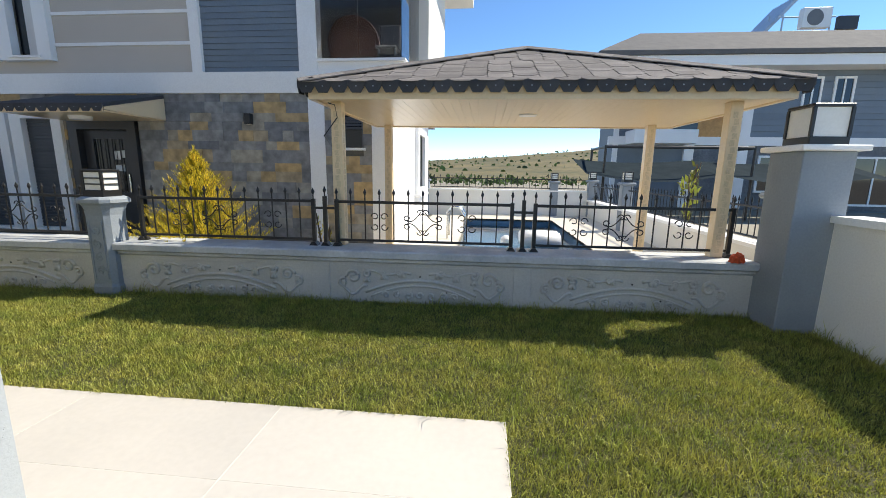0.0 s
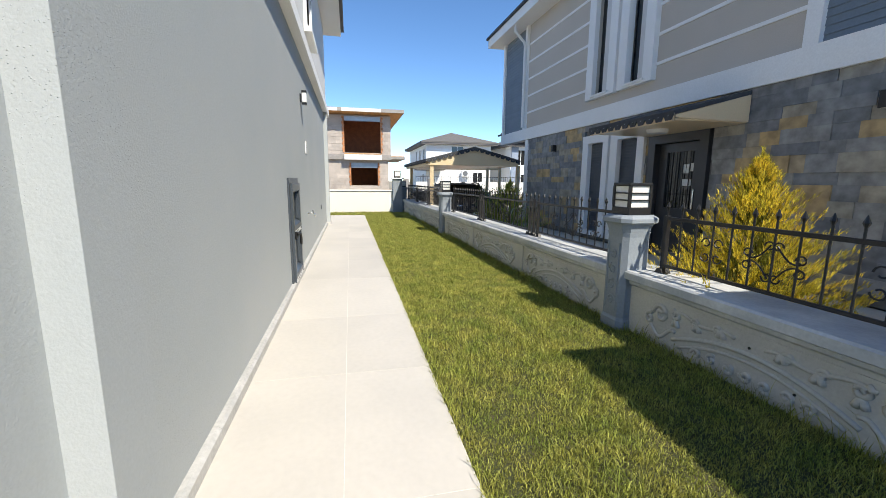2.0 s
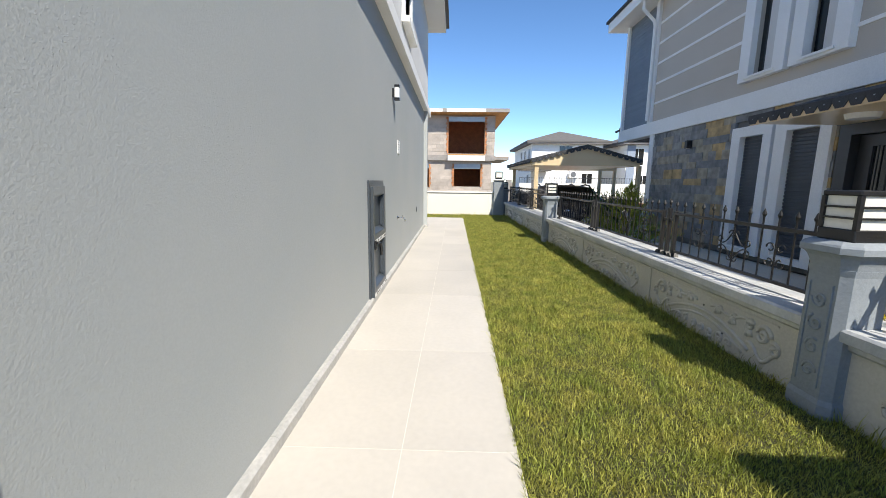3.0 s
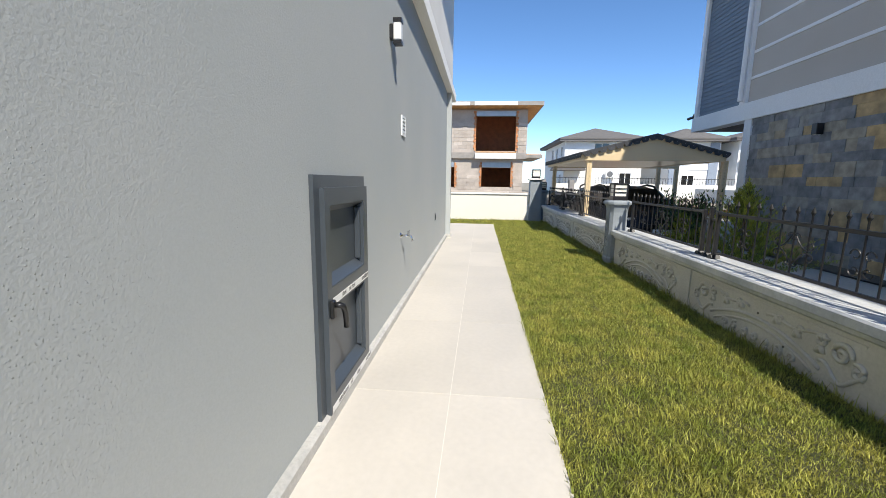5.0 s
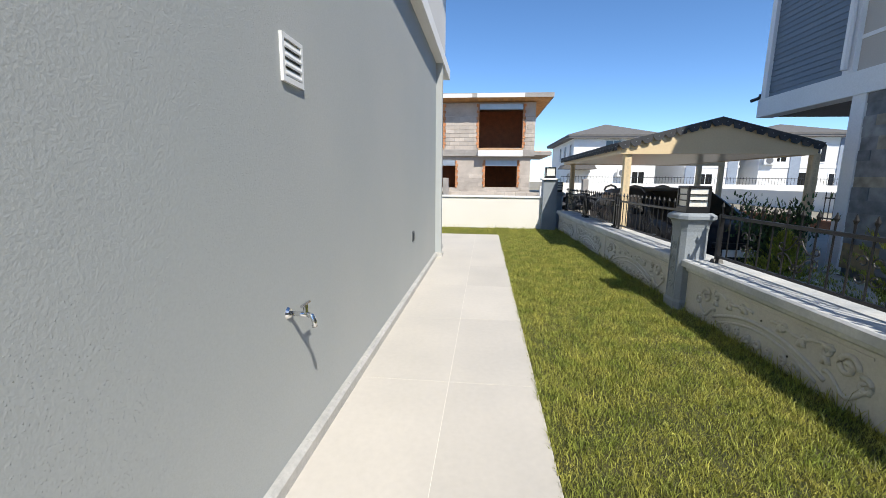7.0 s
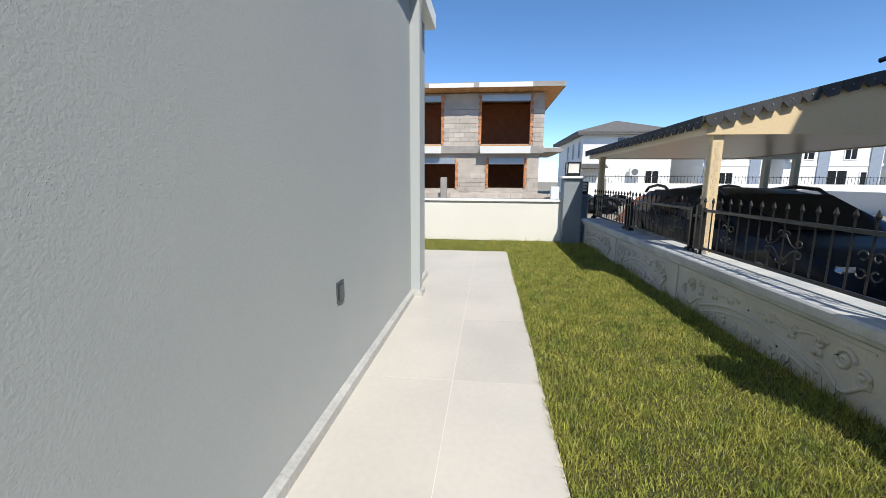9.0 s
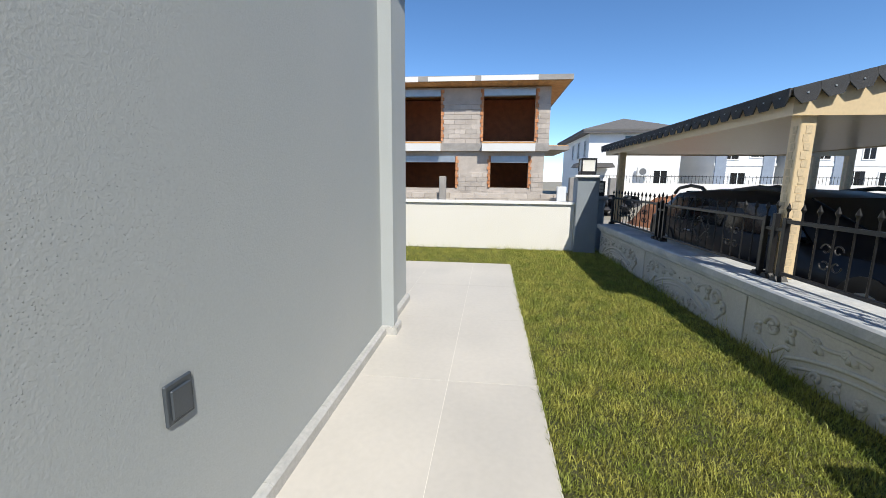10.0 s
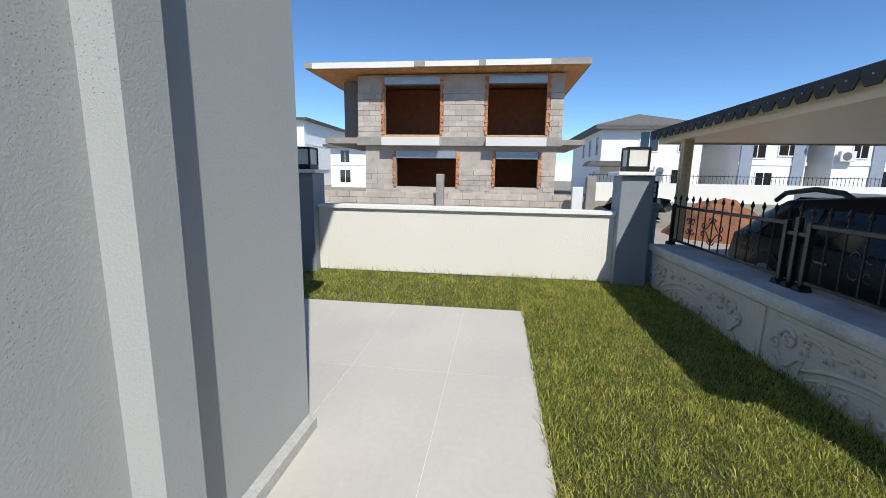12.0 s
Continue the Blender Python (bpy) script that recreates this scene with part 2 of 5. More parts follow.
def wall_holes(axis, a0, a1, z0, z1, t0, t1, holes):
    """A wall along axis x or y from a0 to a1, t0 to t1 thick, with rectangular openings (a, b, low, high)."""
    cuts = sorted({a0, a1, *[h[0] for h in holes], *[h[1] for h in holes]})
    bm = bmesh.new()
    for a, b in zip(cuts, cuts[1:]):
        inside = sorted([h for h in holes if h[0] < (a + b) / 2 < h[1]], key=lambda h: h[2])
        low = z0
        for h in [*inside, (0, 0, z1, z1)]:
            if h[2] - low > 1e-4:
                if axis == "x":
                    box(bm, a, b, t0, t1, low, h[2])
                else:
                    box(bm, t0, t1, a, b, low, h[2])
            low = max(low, h[3])
    return bm


# ---- ground ----
GROUND = -0.04
structure("ground", blocks((-700, 700, -700, 7.9, -0.5, -0.06), (-700, 700, 15, 700, -0.5, -0.06), (-700, -0.6, 7.9, 15, -0.5, -0.06), (4.6, 700, 7.9, 15, -0.5, -0.06)), DUST, "pale dusty bare ground around the houses", "ground")
structure("lawn_soil", blocks((-18.75, 2.9, 2.81, 4.95, -0.06, -0.015), (0.06, 2.9, -6, 2.81, -0.06, -0.015), (-18.75, -17.25, -0.6, 2.81, -0.06, -0.015)), SOIL, "dark soil under the lawn", "soil")
path = structure("path", blocks((-17.25, 0.06, 1.5, 2.8, -0.06, -0.0012), (-1.29, 0.06, -6, 1.5, -0.06, -0.0012), (-17.25, -15.04, 0.3, 1.5, -0.06, -0.0012)), GROUT, "pale beige porcelain tile path along the house", "path")

# ---- the grey house beside the path ----
WALL_Y = 1.53
house = structure("wall_south", wall_holes("x", -15.04, -1.29, 0, 3.34, 1.23, WALL_Y, [(-7.0, -6.2, 0.12, 1.31)]), GREY, "grey rendered house wall beside the path", "wall")
structure("wall_east", blocks((-1.59, -1.29, -6, 1.23, 0, 3.34)), GREY, "grey rendered return wall of the house", "wall")
structure("wall_west", blocks((-15.04, -14.74, -6, 1.23, 0, 3.34)), GREY, "grey rendered end wall of the house", "wall")
for i, (x, x1) in enumerate(((-2.31, -2.06), (-14.14, -14.0))):
    structure(f"pilaster_{i + 1}", blocks((x, x1, WALL_Y, WALL_Y + 0.107, 0, 3.34)), GREY, "narrow grey rendered pilaster on the house wall", "pilaster")
structure("band_1", blocks((-15.2, -1.2, 1.3, WALL_Y + 0.13, 3.34, 3.52), (-15.2, -15.04, -6, 1.3, 3.34, 3.52)), WHITE, "white moulded band between the storeys", "band")
structure("upper_wall", wall_holes("x", -15.1, -1.29, 3.52, 6.0, 1.23, 1.57, [(-9.9, -8.9, 3.95, 5.3)]), PALE, "off-white rendered upper storey", "wall")
structure("upper_wall_west", blocks((-15.1, -14.8, -6, 1.23, 3.52, 6.0)), PALE, "off-white rendered upper storey end", "wall")
structure("upper_wall_east", blocks((-1.59, -1.29, -6, 1.23, 3.52, 6.0)), PALE, "off-white rendered upper storey end", "wall")
structure("eave", blocks((-15.7, -0.7, -6, 2.1, 6.0, 6.16)), WHITE, "white boxed eave of the house roof", "eave")
wtrim = thing("window_1", (-9.4, 1.57, 3.95), "white framed upper window with a stone sill", "window", kind="structure")
part("window_frame", blocks((-10.0, -9.9, 1.5, 1.62, 3.9, 5.35), (-8.9, -8.8, 1.5, 1.62, 3.9, 5.35), (-9.9, -8.9, 1.5, 1.62, 5.3, 5.4)), WHITE, wtrim)
part("pane", blocks((-9.9, -8.9, 1.40, 1.41, 3.95, 5.3)), DARKGLASS, wtrim)
part("window_sill", blocks((-10.05, -8.75, 1.4, 1.70, 3.86, 3.95)), WHITE, wtrim)
roof = prism([(-6.3, 6.16), (2.2, 6.16), (-2, 7.6)], "x", -15.8, -0.6)
structure("roof", roof, ROOFTILE, "grey tiled pitched roof of the house", "roof")

# ---- garden walls on the near side ----
structure("wall_right", blocks((2.9, 3.1, -9, 4.5, 0, 1.0)), CREAM, "white rendered garden wall", "wall")
structure("coping_right", blocks((2.86, 3.14, -9, 4.5, 1.0, 1.06)), WHITE, "white coping on the garden wall", "coping")
structure("wall_end", blocks((-18.95, -18.75, -0.05, 4.05, 0, 0.90)), CREAM, "cream rendered garden end wall", "wall")
structure("coping_end", blocks((-18.99, -18.71, -0.05, 4.05, 0.90, 0.945)), WHITE, "white coping on the end wall", "coping")
structure("wall_back", blocks((-18.95, 3.1, -9.2, -9, 0, 1.0)), CREAM, "cream rendered garden wall behind the house", "wall")
structure("wall_end_back", blocks((-18.95, -18.75, -9, -0.45, 0, 0.90)), CREAM, "cream rendered garden end wall", "wall")


def garden_lamp(x, y, z, s, h, bars=2, turn=0.0):
    """A square lantern: black base, four posts, a frame and pale panels behind bars."""
    g = thing("garden_lamp", (x, y, z), "black square lantern with white panels on a garden pillar", "garden lamp", "garden lamps on the pillars")
    part("base", blocks((x - s, x + s, y - s, y + s, z, z + 0.07 * 1), bevel=0.006), BLACKPL, g)
    part("top", blocks((x - s, x + s, y - s, y + s, z + h - 0.03, z + h), bevel=0.006), BLACKPL, g)
    for i in (-1, 1):
        for j in (-1, 1):
            a, b = x + i * (s - 0.012), y + j * (s - 0.012)
            part("post", blocks((a - 0.012, a + 0.012, b - 0.012, b + 0.012, z + 0.07, z + h - 0.03)), BLACKPL, g)
    e = s - 0.018
    for i, j in ((-1, 0), (1, 0), (0, -1), (0, 1)):
        if i:
            pb = blocks((x + i * e - 0.003, x + i * e + 0.003, y - e + 0.006, y + e - 0.006, z + 0.07, z + h - 0.03))
        else:
            pb = blocks((x - e + 0.006, x + e - 0.006, y + j * e - 0.003, y + j * e + 0.003, z + 0.07, z + h - 0.03))
        part("panel", pb, LAMPGLASS, g, "white opal panel")
        for k in range(1, bars):
            zz = z + 0.07 + (h - 0.1) * k / bars
            o = s - 0.006
            if i:
                bb = blocks((x + i * o - 0.005, x + i * o + 0.005, y - e, y + e, zz - 0.006, zz + 0.006))
            else:
                bb = blocks((x - e, x + e, y + j * o - 0.005, y + j * o + 0.005, zz - 0.006, zz + 0.006))
            part("bar", bb, BLACKPL, g)
    return g


def big_pillar(name, x0, x1, y0, y1, h, label):
    p = thing(name, ((x0 + x1) / 2, (y0 + y1) / 2, 0), label, "pillar", kind="structure")
    part("shaft", blocks((x0, x1, y0, y1, -0.03, h - 0.05), bevel=0.008), PILLAR, p)
    part("cap", blocks((x0 - 0.06, x1 + 0.06, y0 - 0.06, y1 + 0.06, h - 0.05, h), bevel=0.01), WHITE, p, "white pillar cap")
    return p


big_pillar("pillar_1", 2.56, 2.98, 4.5, 4.92, 1.65, "tall grey painted garden pillar with a white cap")
garden_lamp(2.77, 4.70, 1.65, 0.16, 0.34, 1)
big_pillar("pillar_2", -18.98, -18.6, 4.05, 4.45, 1.46, "grey painted pillar at the end wall")
garden_lamp(-18.79, 4.25, 1.46, 0.14, 0.31, 1)
big_pillar("pillar_3", -18.98, -18.6, -0.45, -0.05, 1.43, "grey painted pillar at the end wall")
garden_lamp(-18.79, -0.25, 1.43, 0.14, 0.31, 1)

# ---- the fence wall ----
fence_before = set(scene.objects)
FY = 4.98      # line of the railing
structure("fence_wall", blocks((-18.6, 2.56, 4.79, 5.13, -0.05, 0.42)), CAST, "grey-white cast concrete fence wall", "wall")
structure("fence_coping", prism([(4.785, 0.42), (4.76, 0.44), (4.76, 0.465), (4.715, 0.485), (4.715, 0.545), (4.73, 0.56), (5.17, 0.56), (5.17, 0.42)], "x", -18.6, 2.56), COPING, "grey moulded coping with pale patches of wear and painted sunlight", "coping")


def chamfered(bm, x, y, prof, cut=0.3):
    """Stacked eight-cornered rings of half width r (r = 1 cut at the corners) at heights z."""
    prev = None
    for r, z in prof:
        c = r * (1 - cut)
        ring = [bm.verts.new((x + a, y + b, z)) for a, b in ((-c, -r), (c, -r), (r, -c), (r, c), (c, r), (-c, r), (-r, c), (-r, -c))]
        if prev:
            for k in range(8):
                bm.faces.new((prev[k], prev[(k + 1) % 8], ring[(k + 1) % 8], ring[k]))
        else:
            bm.faces.new(ring[::-1])
        prev = ring
    bm.faces.new(prev)


def fence_pillar(x):
    y = 4.83
    p = thing("fence_pillar", (x, y, 0), "grey fluted cast concrete fence pillar with moulded cap", "pillar", "fence pillars")
    bm = bmesh.new()
    chamfered(bm, x, y, [(0.158, -0.04), (0.158, 0.07), (0.146, 0.10), (0.143, 0.86), (0.15, 0.90)])
    part("shaft", bm, PILLAR, p)
    bm = bmesh.new()
    chamfered(bm, x, y, [(0.147, 0.90), (0.153, 0.93), (0.165, 0.965), (0.18, 0.985), (0.20, 0.995), (0.20, 1.03), (0.19, 1.042), (0.16, 1.06)], 0.34)
    part("cap", bm, PILLAR, p, "moulded grey cap")
    for side in (-1, 1):
        part("flute_frame", blocks((x + side * 0.075 - 0.006, x + side * 0.075 + 0.006, y - 0.153, y - 0.141, 0.16, 0.80), bevel=0.003), PILLAR, p)
    for k in range(4):
        bm = bmesh.new()
        tube(bm, [(x + 0.055 * (1 - i / 22) * math.cos(i * 0.45 + k), y - 0.144, 0.25 + 0.15 * k + 0.055 * (1 - i / 22) * math.sin(i * 0.45 + k)) for i in range(20)], 0.009, 5)
        part("scroll_relief", bm, PILLAR, p, smooth=True)
    garden_lamp(x, 4.83, 1.06, 0.12, 0.29, 3)


for x in (-4.26, -11.44, -19.22):
    fence_pillar(x)


def pieces(parent, me, name, places):
    """Objects of their own on one unit mesh: places are (x, y, z, sx, sy, sz[, rz])."""
    for x, y, z, sx, sy, sz, *r in places:
        attach(name, me, parent, m=Matrix.LocRotScale((x, y, z), Euler((0, 0, r[0] if r else 0)), (sx, sy, sz)))


def unit_block(name, mat, bevel=0.0):
    return mesh_of(name, blocks((-0.5, 0.5, -0.5, 0.5, -0.5, 0.5), bevel=bevel), mat)


# ---- railing between the pillars ----
def scroll(cx, cz, r, flip, up):
    """A C-shaped curl in the railing's plane."""
    pts = []
    for i in range(15):
        a = i / 14 * 1.75 * math.pi
        rr = r * (1 - 0.52 * i / 14)
        pts.append((cx + flip * (rr * math.cos(a) - r * 0.2), FY, cz + up * rr * math.sin(a)))
    return pts


def fence_panel(x0, x1, flower):
    f = thing("fence_panel", ((x0 + x1) / 2, FY, 0.56), "black wrought iron fence panel with spear pickets and scrolls", "fence", "iron fence panels on the wall")
    for x in (x0, x1):
        part("post", blocks((x - 0.02, x + 0.02, FY - 0.02, FY + 0.02, 0.575, 1.07), bevel=0.003), IRON, f)
        part("foot", prism([(x - 0.05, 0.558), (x + 0.05, 0.558), (x + 0.02, 0.60), (x - 0.02, 0.60)], "y", FY - 0.045, FY + 0.045), IRON, f)
    part("rail", blocks((x0 + 0.02, x1 - 0.02, FY - 0.014, FY + 0.014, 0.615, 0.64), bevel=0.003), IRON, f)
    part("rail", blocks((x0 + 0.02, x1 - 0.02, FY - 0.016, FY + 0.016, 1.03, 1.06), bevel=0.003), IRON, f)
    n = round((x1 - x0) / 0.152)
    for i in range(0, n + 1):
        x = x0 + (x1 - x0) * i / n
        bm = bmesh.new()
        z0 = 0.64 if 0 < i < n else 1.06
        rod(bm, (x, FY, z0), (x, FY, 1.125), 0.0075, 6)
        rod(bm, (x, FY, 1.122), (x, FY, 1.145), 0.009, 6, 0.019)
        rod(bm, (x, FY, 1.145), (x, FY, 1.19), 0.019, 6, 0.002)
        part("picket", bm, IRON, f)
    step = (x1 - x0) / n
    mid = x0 + step * (n // 2)
    spots = [(mid, 1), (x0 + step * 3, 0), (x1 - step * 3, 0)]
    for cx, big in spots:
        curls = []
        for sx in (-1, 1):
            for sz in (-1, 1):
                if big:
                    curls.append([(cx + sx * (0.02 + 0.18 * u), FY, 0.835 + sz * (0.115 - 0.085 * math.sin(u * math.pi / 2) - 0.035 * math.sin(u * math.pi))) for u in [k / 10 for k in range(11)]])
                    curls.append(scroll(cx + sx * 0.035, 0.835 + sz * 0.105, 0.036, sx, sz))
                    curls.append(scroll(cx + sx * 0.17, 0.835 + sz * 0.04, 0.036, -sx, sz))
                else:
                    curls.append(scroll(cx + sx * 0.06, 0.835 + sz * 0.055, 0.042, sx, sz))
        for pts in curls:
            bm = bmesh.new()
            tube(bm, pts, 0.006, 5)
            part("scroll", bm, IRON, f)
    return f


def link_bar(xa, xb):
    g = thing("link_post", ((xa + xb) / 2, FY, 0.56), "black iron post joining two fence panels", "fence post", "iron posts between fence panels")
    x = (xa + xb) / 2
    part("post", blocks((x - 0.02, x + 0.02, FY - 0.02, FY + 0.02, 0.575, 1.10), bevel=0.003), IRON, g)
    part("foot", prism([(x - 0.05, 0.558), (x + 0.05, 0.558), (x + 0.02, 0.60), (x - 0.02, 0.60)], "y", FY - 0.045, FY + 0.045), IRON, g)
    bm = bmesh.new()
    rod(bm, (x, FY, 1.10), (x, FY, 1.15), 0.008, 6)
    rod(bm, (x, FY, 1.14), (x, FY, 1.165), 0.009, 6, 0.02)
    rod(bm, (x, FY, 1.165), (x, FY, 1.21), 0.02, 6, 0.002)
    part("finial", bm, IRON, g)
    for a, b in ((xa + 0.021, x - 0.021), (x + 0.021, xb - 0.021)):
        part("bridge", blocks((a, b, FY - 0.012, FY + 0.012, 0.96, 0.985)), IRON, g)


POSTS = [(-18.62, -16.62), (-16.38, -14.42), (-14.18, -11.73), (-11.14, -9.05), (-8.79, -6.68), (-6.42, -4.53), (-3.97, -1.95), (-1.69, 0.20), (0.44, 2.40)]
for a, b in POSTS:
    fence_panel(a, b, 1)
for a, b in ((-16.62, -16.38), (-14.42, -14.18), (-9.05, -8.79), (-6.68, -6.42), (-1.95, -1.69), (0.20, 0.44)):
    link_bar(a, b)

# raised ornament on each cast panel of the wall
def spiral(cx, cz, r, turns, flip, start=0.0, n=26):
    return [(cx + flip * r * (1 - 0.8 * i / n) * math.cos(start + turns * 2 * math.pi * i / n), 4.787, cz + r * (1 - 0.8 * i / n) * math.sin(start + turns * 2 * math.pi * i / n)) for i in range(n + 1)]


for a, b in POSTS:
    c, w = (a + b) / 2, (b - a) / 2
    orn = thing("wall_ornament", (c, 4.79, 0.0), "moulded scrollwork relief on the cast concrete wall panel", "relief", "relief panels of the fence wall")
    lines = [("arch", [(c + w * 0.62 * u, 4.789, 0.10 + 0.14 * (1 - u * u)) for u in [k / 12 - 1 for k in range(25)]], 0.016),
             ("arch", [(c + w * 0.56 * u, 4.789, 0.055 + 0.13 * (1 - u * u)) for u in [k / 12 - 1 for k in range(25)]], 0.012)]
    for s in (-1, 1):
        lines += [("scroll", spiral(c + s * w * 0.76, 0.27, 0.08, 1.4, s), 0.017), ("scroll", spiral(c + s * w * 0.88, 0.20, 0.055, 1.2, -s, 1.0), 0.015),
                  ("vine", [(c + s * (w * 0.66 - w * 0.56 * u), 4.789, 0.325 + 0.018 * math.sin(u * 9) - 0.02 * u) for u in [k / 16 for k in range(17)]], 0.013),
                  ("scroll", spiral(c + s * w * 0.42, 0.30, 0.036, 1.2, s), 0.012), ("scroll", spiral(c + s * w * 0.24, 0.315, 0.032, 1.2, -s), 0.012)]
    lines += [("shell", spiral(c + w * (k - 3) * 0.13, 0.075 + 0.01 * (k % 2), 0.04, 1.1, 1 if k % 2 else -1, k), 0.014) for k in range(7)]
    for s in (-1, 1):
        lines += [("leaf", [(c + s * (w * (0.18 + 0.2 * k) + 0.05 * u), 4.79, 0.27 - 0.03 * k + 0.05 * math.sin(u * 3.1)) for u in [v / 6 for v in range(7)]], 0.02) for k in range(3)]
        lines += [("vine", [(c + s * (w * 0.60 + w * 0.32 * u), 4.79, 0.12 + 0.05 * math.sin(u * 7 + 1)) for u in [k / 14 for k in range(15)]], 0.015),
                  ("scroll", spiral(c + s * w * 0.60, 0.31, 0.045, 1.3, -s, 2.0), 0.015)]
    for nm, pts, r in lines:
        bm = bmesh.new()
        tube(bm, pts, r * 1.1, 6)
        part(nm, bm, CAST, orn, smooth=True)
    for u, zz in ((-0.62, 0.235), (0.0, 0.285), (0.6, 0.24), (0.3, 0.12)):
        bm = bmesh.new()
        rod(bm, (c + w * u, 4.792, zz), (c + w * u, 4.785, zz), 0.009, 8)
        part("drill_hole", bm, BLACKPL, orn, "dark plugged drill hole")
    part("border", blocks((a + 0.1, b - 0.1, 4.784, 4.79, 0.375, 0.39)), CAST, orn)
for a, b in ((-16.62, -16.38), (-14.42, -14.18), (-9.05, -8.79), (-6.68, -6.42), (-1.95, -1.69), (0.20, 0.44)):
    solid("wall_joint", blocks((a + 0.03, b - 0.03, 4.778, 4.79, -0.03, 0.42), bevel=0.004), CAST, "flat grey pier between two cast wall panels", "pier", "structure")

# the fence line stands one degree askew to the house
SLANT = Matrix.Translation((-3, 4.79, 0)) @ Matrix.Rotation(radians(0.95), 4, "Z") @ Matrix.Translation((3, -4.79, 0))
for ob in set(scene.objects) - fence_before:
    if ob.parent is None:
        ob.matrix_basis = SLANT @ ob.matrix_basis

# ---- neighbour's house ----
HY = 7.9
structure("neighbour_wall_lower", wall_holes("x", -13.6, -1.75, 0, 2.69, HY + 0.04, HY + 0.3, [(-9.85, -8.3, 0.1, 2.2), (-7.8, -6.62, 0.1, 2.15), (-2.7, -2.28, 1.78, 2.33)]), MORTAR, "neighbour's ground floor wall behind slate cladding", "wall")
structure("neighbour_side_lower", wall_holes("y", HY + 0.3, 12.4, 0, 2.69, -2.05, -1.75, [(10.6, 11.5, 1.0, 2.25)]), WHITE, "white rendered side wall in the sun", "wall")
structure("neighbour_side_west", blocks((-13.6, -13.3, HY + 0.3, 14, 0, 2.69)), TAUPE, "neighbour's end wall", "wall")
structure("neighbour_rear", blocks((-13.3, -1.75, 12.4, 12.7, 0, 6.2)), WHITE, "neighbour's rear wall", "wall")
structure("neighbour_wall_upper", wall_holes("x", -15.85, -3.05, 3.04, 6.2, HY + 0.05, HY + 0.3, [(-9.95, -9.25, 3.35, 5.6), (-8.85, -8.2, 3.35, 5.6)]), TAUPE, "taupe rendered upper storey", "wall")
structure("neighbour_upper_west", blocks((-15.85, -15.55, HY + 0.3, 14, 3.04, 6.2)), TAUPE, "neighbour's upper end wall", "wall")
structure("neighbour_upper_east", blocks((-1.62, -1.35, 9.7, 13, 3.04, 6.2)), CREAM, "cream rendered upper side wall", "wall")
# the mortar colour paints in the dimness behind the balcony glass
structure("balcony_back", blocks((-3.05, -1.62, 10.2, 10.4, 3.04, 6.2), (-3.35, -3.05, HY + 0.3, 10.2, 3.04, 6.2)), MORTAR, "inner wall of the glazed balcony, coloured dark for the dim inside", "wall")
structure("neighbour_band", blocks((-15.9, -1.5, HY - 0.05, HY + 0.25, 2.69, 3.04), (-1.72, -1.5, HY + 0.25, 13, 2.69, 3.04)), WHITE, "white band between the storeys", "band")
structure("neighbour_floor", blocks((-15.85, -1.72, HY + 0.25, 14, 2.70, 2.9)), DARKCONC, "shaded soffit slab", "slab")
structure("neighbour_eaves", blocks((-16.3, -0.6, HY - 0.5, 14, 6.2, 6.48)), WHITE, "white boxed eaves of the neighbour's roof", "eave")
structure("neighbour_roof", prism([(HY - 0.56, 6.48), (HY - 0.56, 6.56), (11, 7.6), (14.1, 6.56), (14.1, 6.48)], "x", -16.37, -0.5), SHINGLE_DARK, "dark shingled roof", "roof")
for i, (a, b, z0, z1) in enumerate(((-13.7, -13.47, 0, 2.69), (-3.21, -2.93, 0, 2.69), (-2.08, -1.73, 0, 2.69), (-15.87, -15.74, 3.04, 6.2), (-13.97, -13.8, 3.04, 6.2), (-5.30, -5.11, 3.04, 6.2), (-3.34, -3.02, 3.04, 6.2))):
    structure(f"corner_trim_{i + 1}", blocks((a, b, HY - 0.03, HY + 0.2, z0, z1)), WHITE, "white vertical trim on the neighbour's front", "trim")
for i, z in enumerate((3.52, 4.04, 4.56, 5.08, 5.60)):
    structure(f"white_line_{i + 1}", blocks((-13.8, -10.2, HY + 0.035, HY + 0.06, z, z + 0.055), (-8.0, -5.30, HY + 0.03, HY + 0.06, z, z + 0.055)), WHITE, "thin white line on the taupe render", "trim")
pipe = bmesh.new()
tube(pipe, [(-13.88, HY - 0.42, 6.2), (-13.88, HY - 0.42, 6.0), (-13.88, HY - 0.12, 5.72), (-13.88, HY - 0.08, 5.6), (-13.88, HY - 0.08, 3.1)], 0.045, 8)
solid("downpipe", pipe, WHITE, "white round downpipe from the neighbour's eaves", "downpipe")
board = mesh_of("siding_board", prism([(0, -0.5), (-0.022, -0.5), (-0.006, 0.5), (0, 0.5)], "x", -0.5, 0.5), BLUEBOARD)
for k, (a, b) in enumerate(((-15.74, -13.97), (-5.11, -3.34))):
    s = thing("siding", ((a + b) / 2, HY + 0.05, 3.04), "slate blue horizontal siding boards between white trims", "siding", kind="structure")
    pieces(s, board, "board", [((a + b) / 2, HY + 0.05, 3.04 + 0.0985 * (i + 0.5), b - a, 0.8, 0.097) for i in range(32)])

# slate cladding, row by row
rng = random.Random(5)
cladding = thing("stone_cladding", (-8, HY + 0.04, 0), "grey and ochre split slate stones on the ground floor", "stone cladding", kind="structure")
stone_me = unit_block("stone", STONE, 0.014)


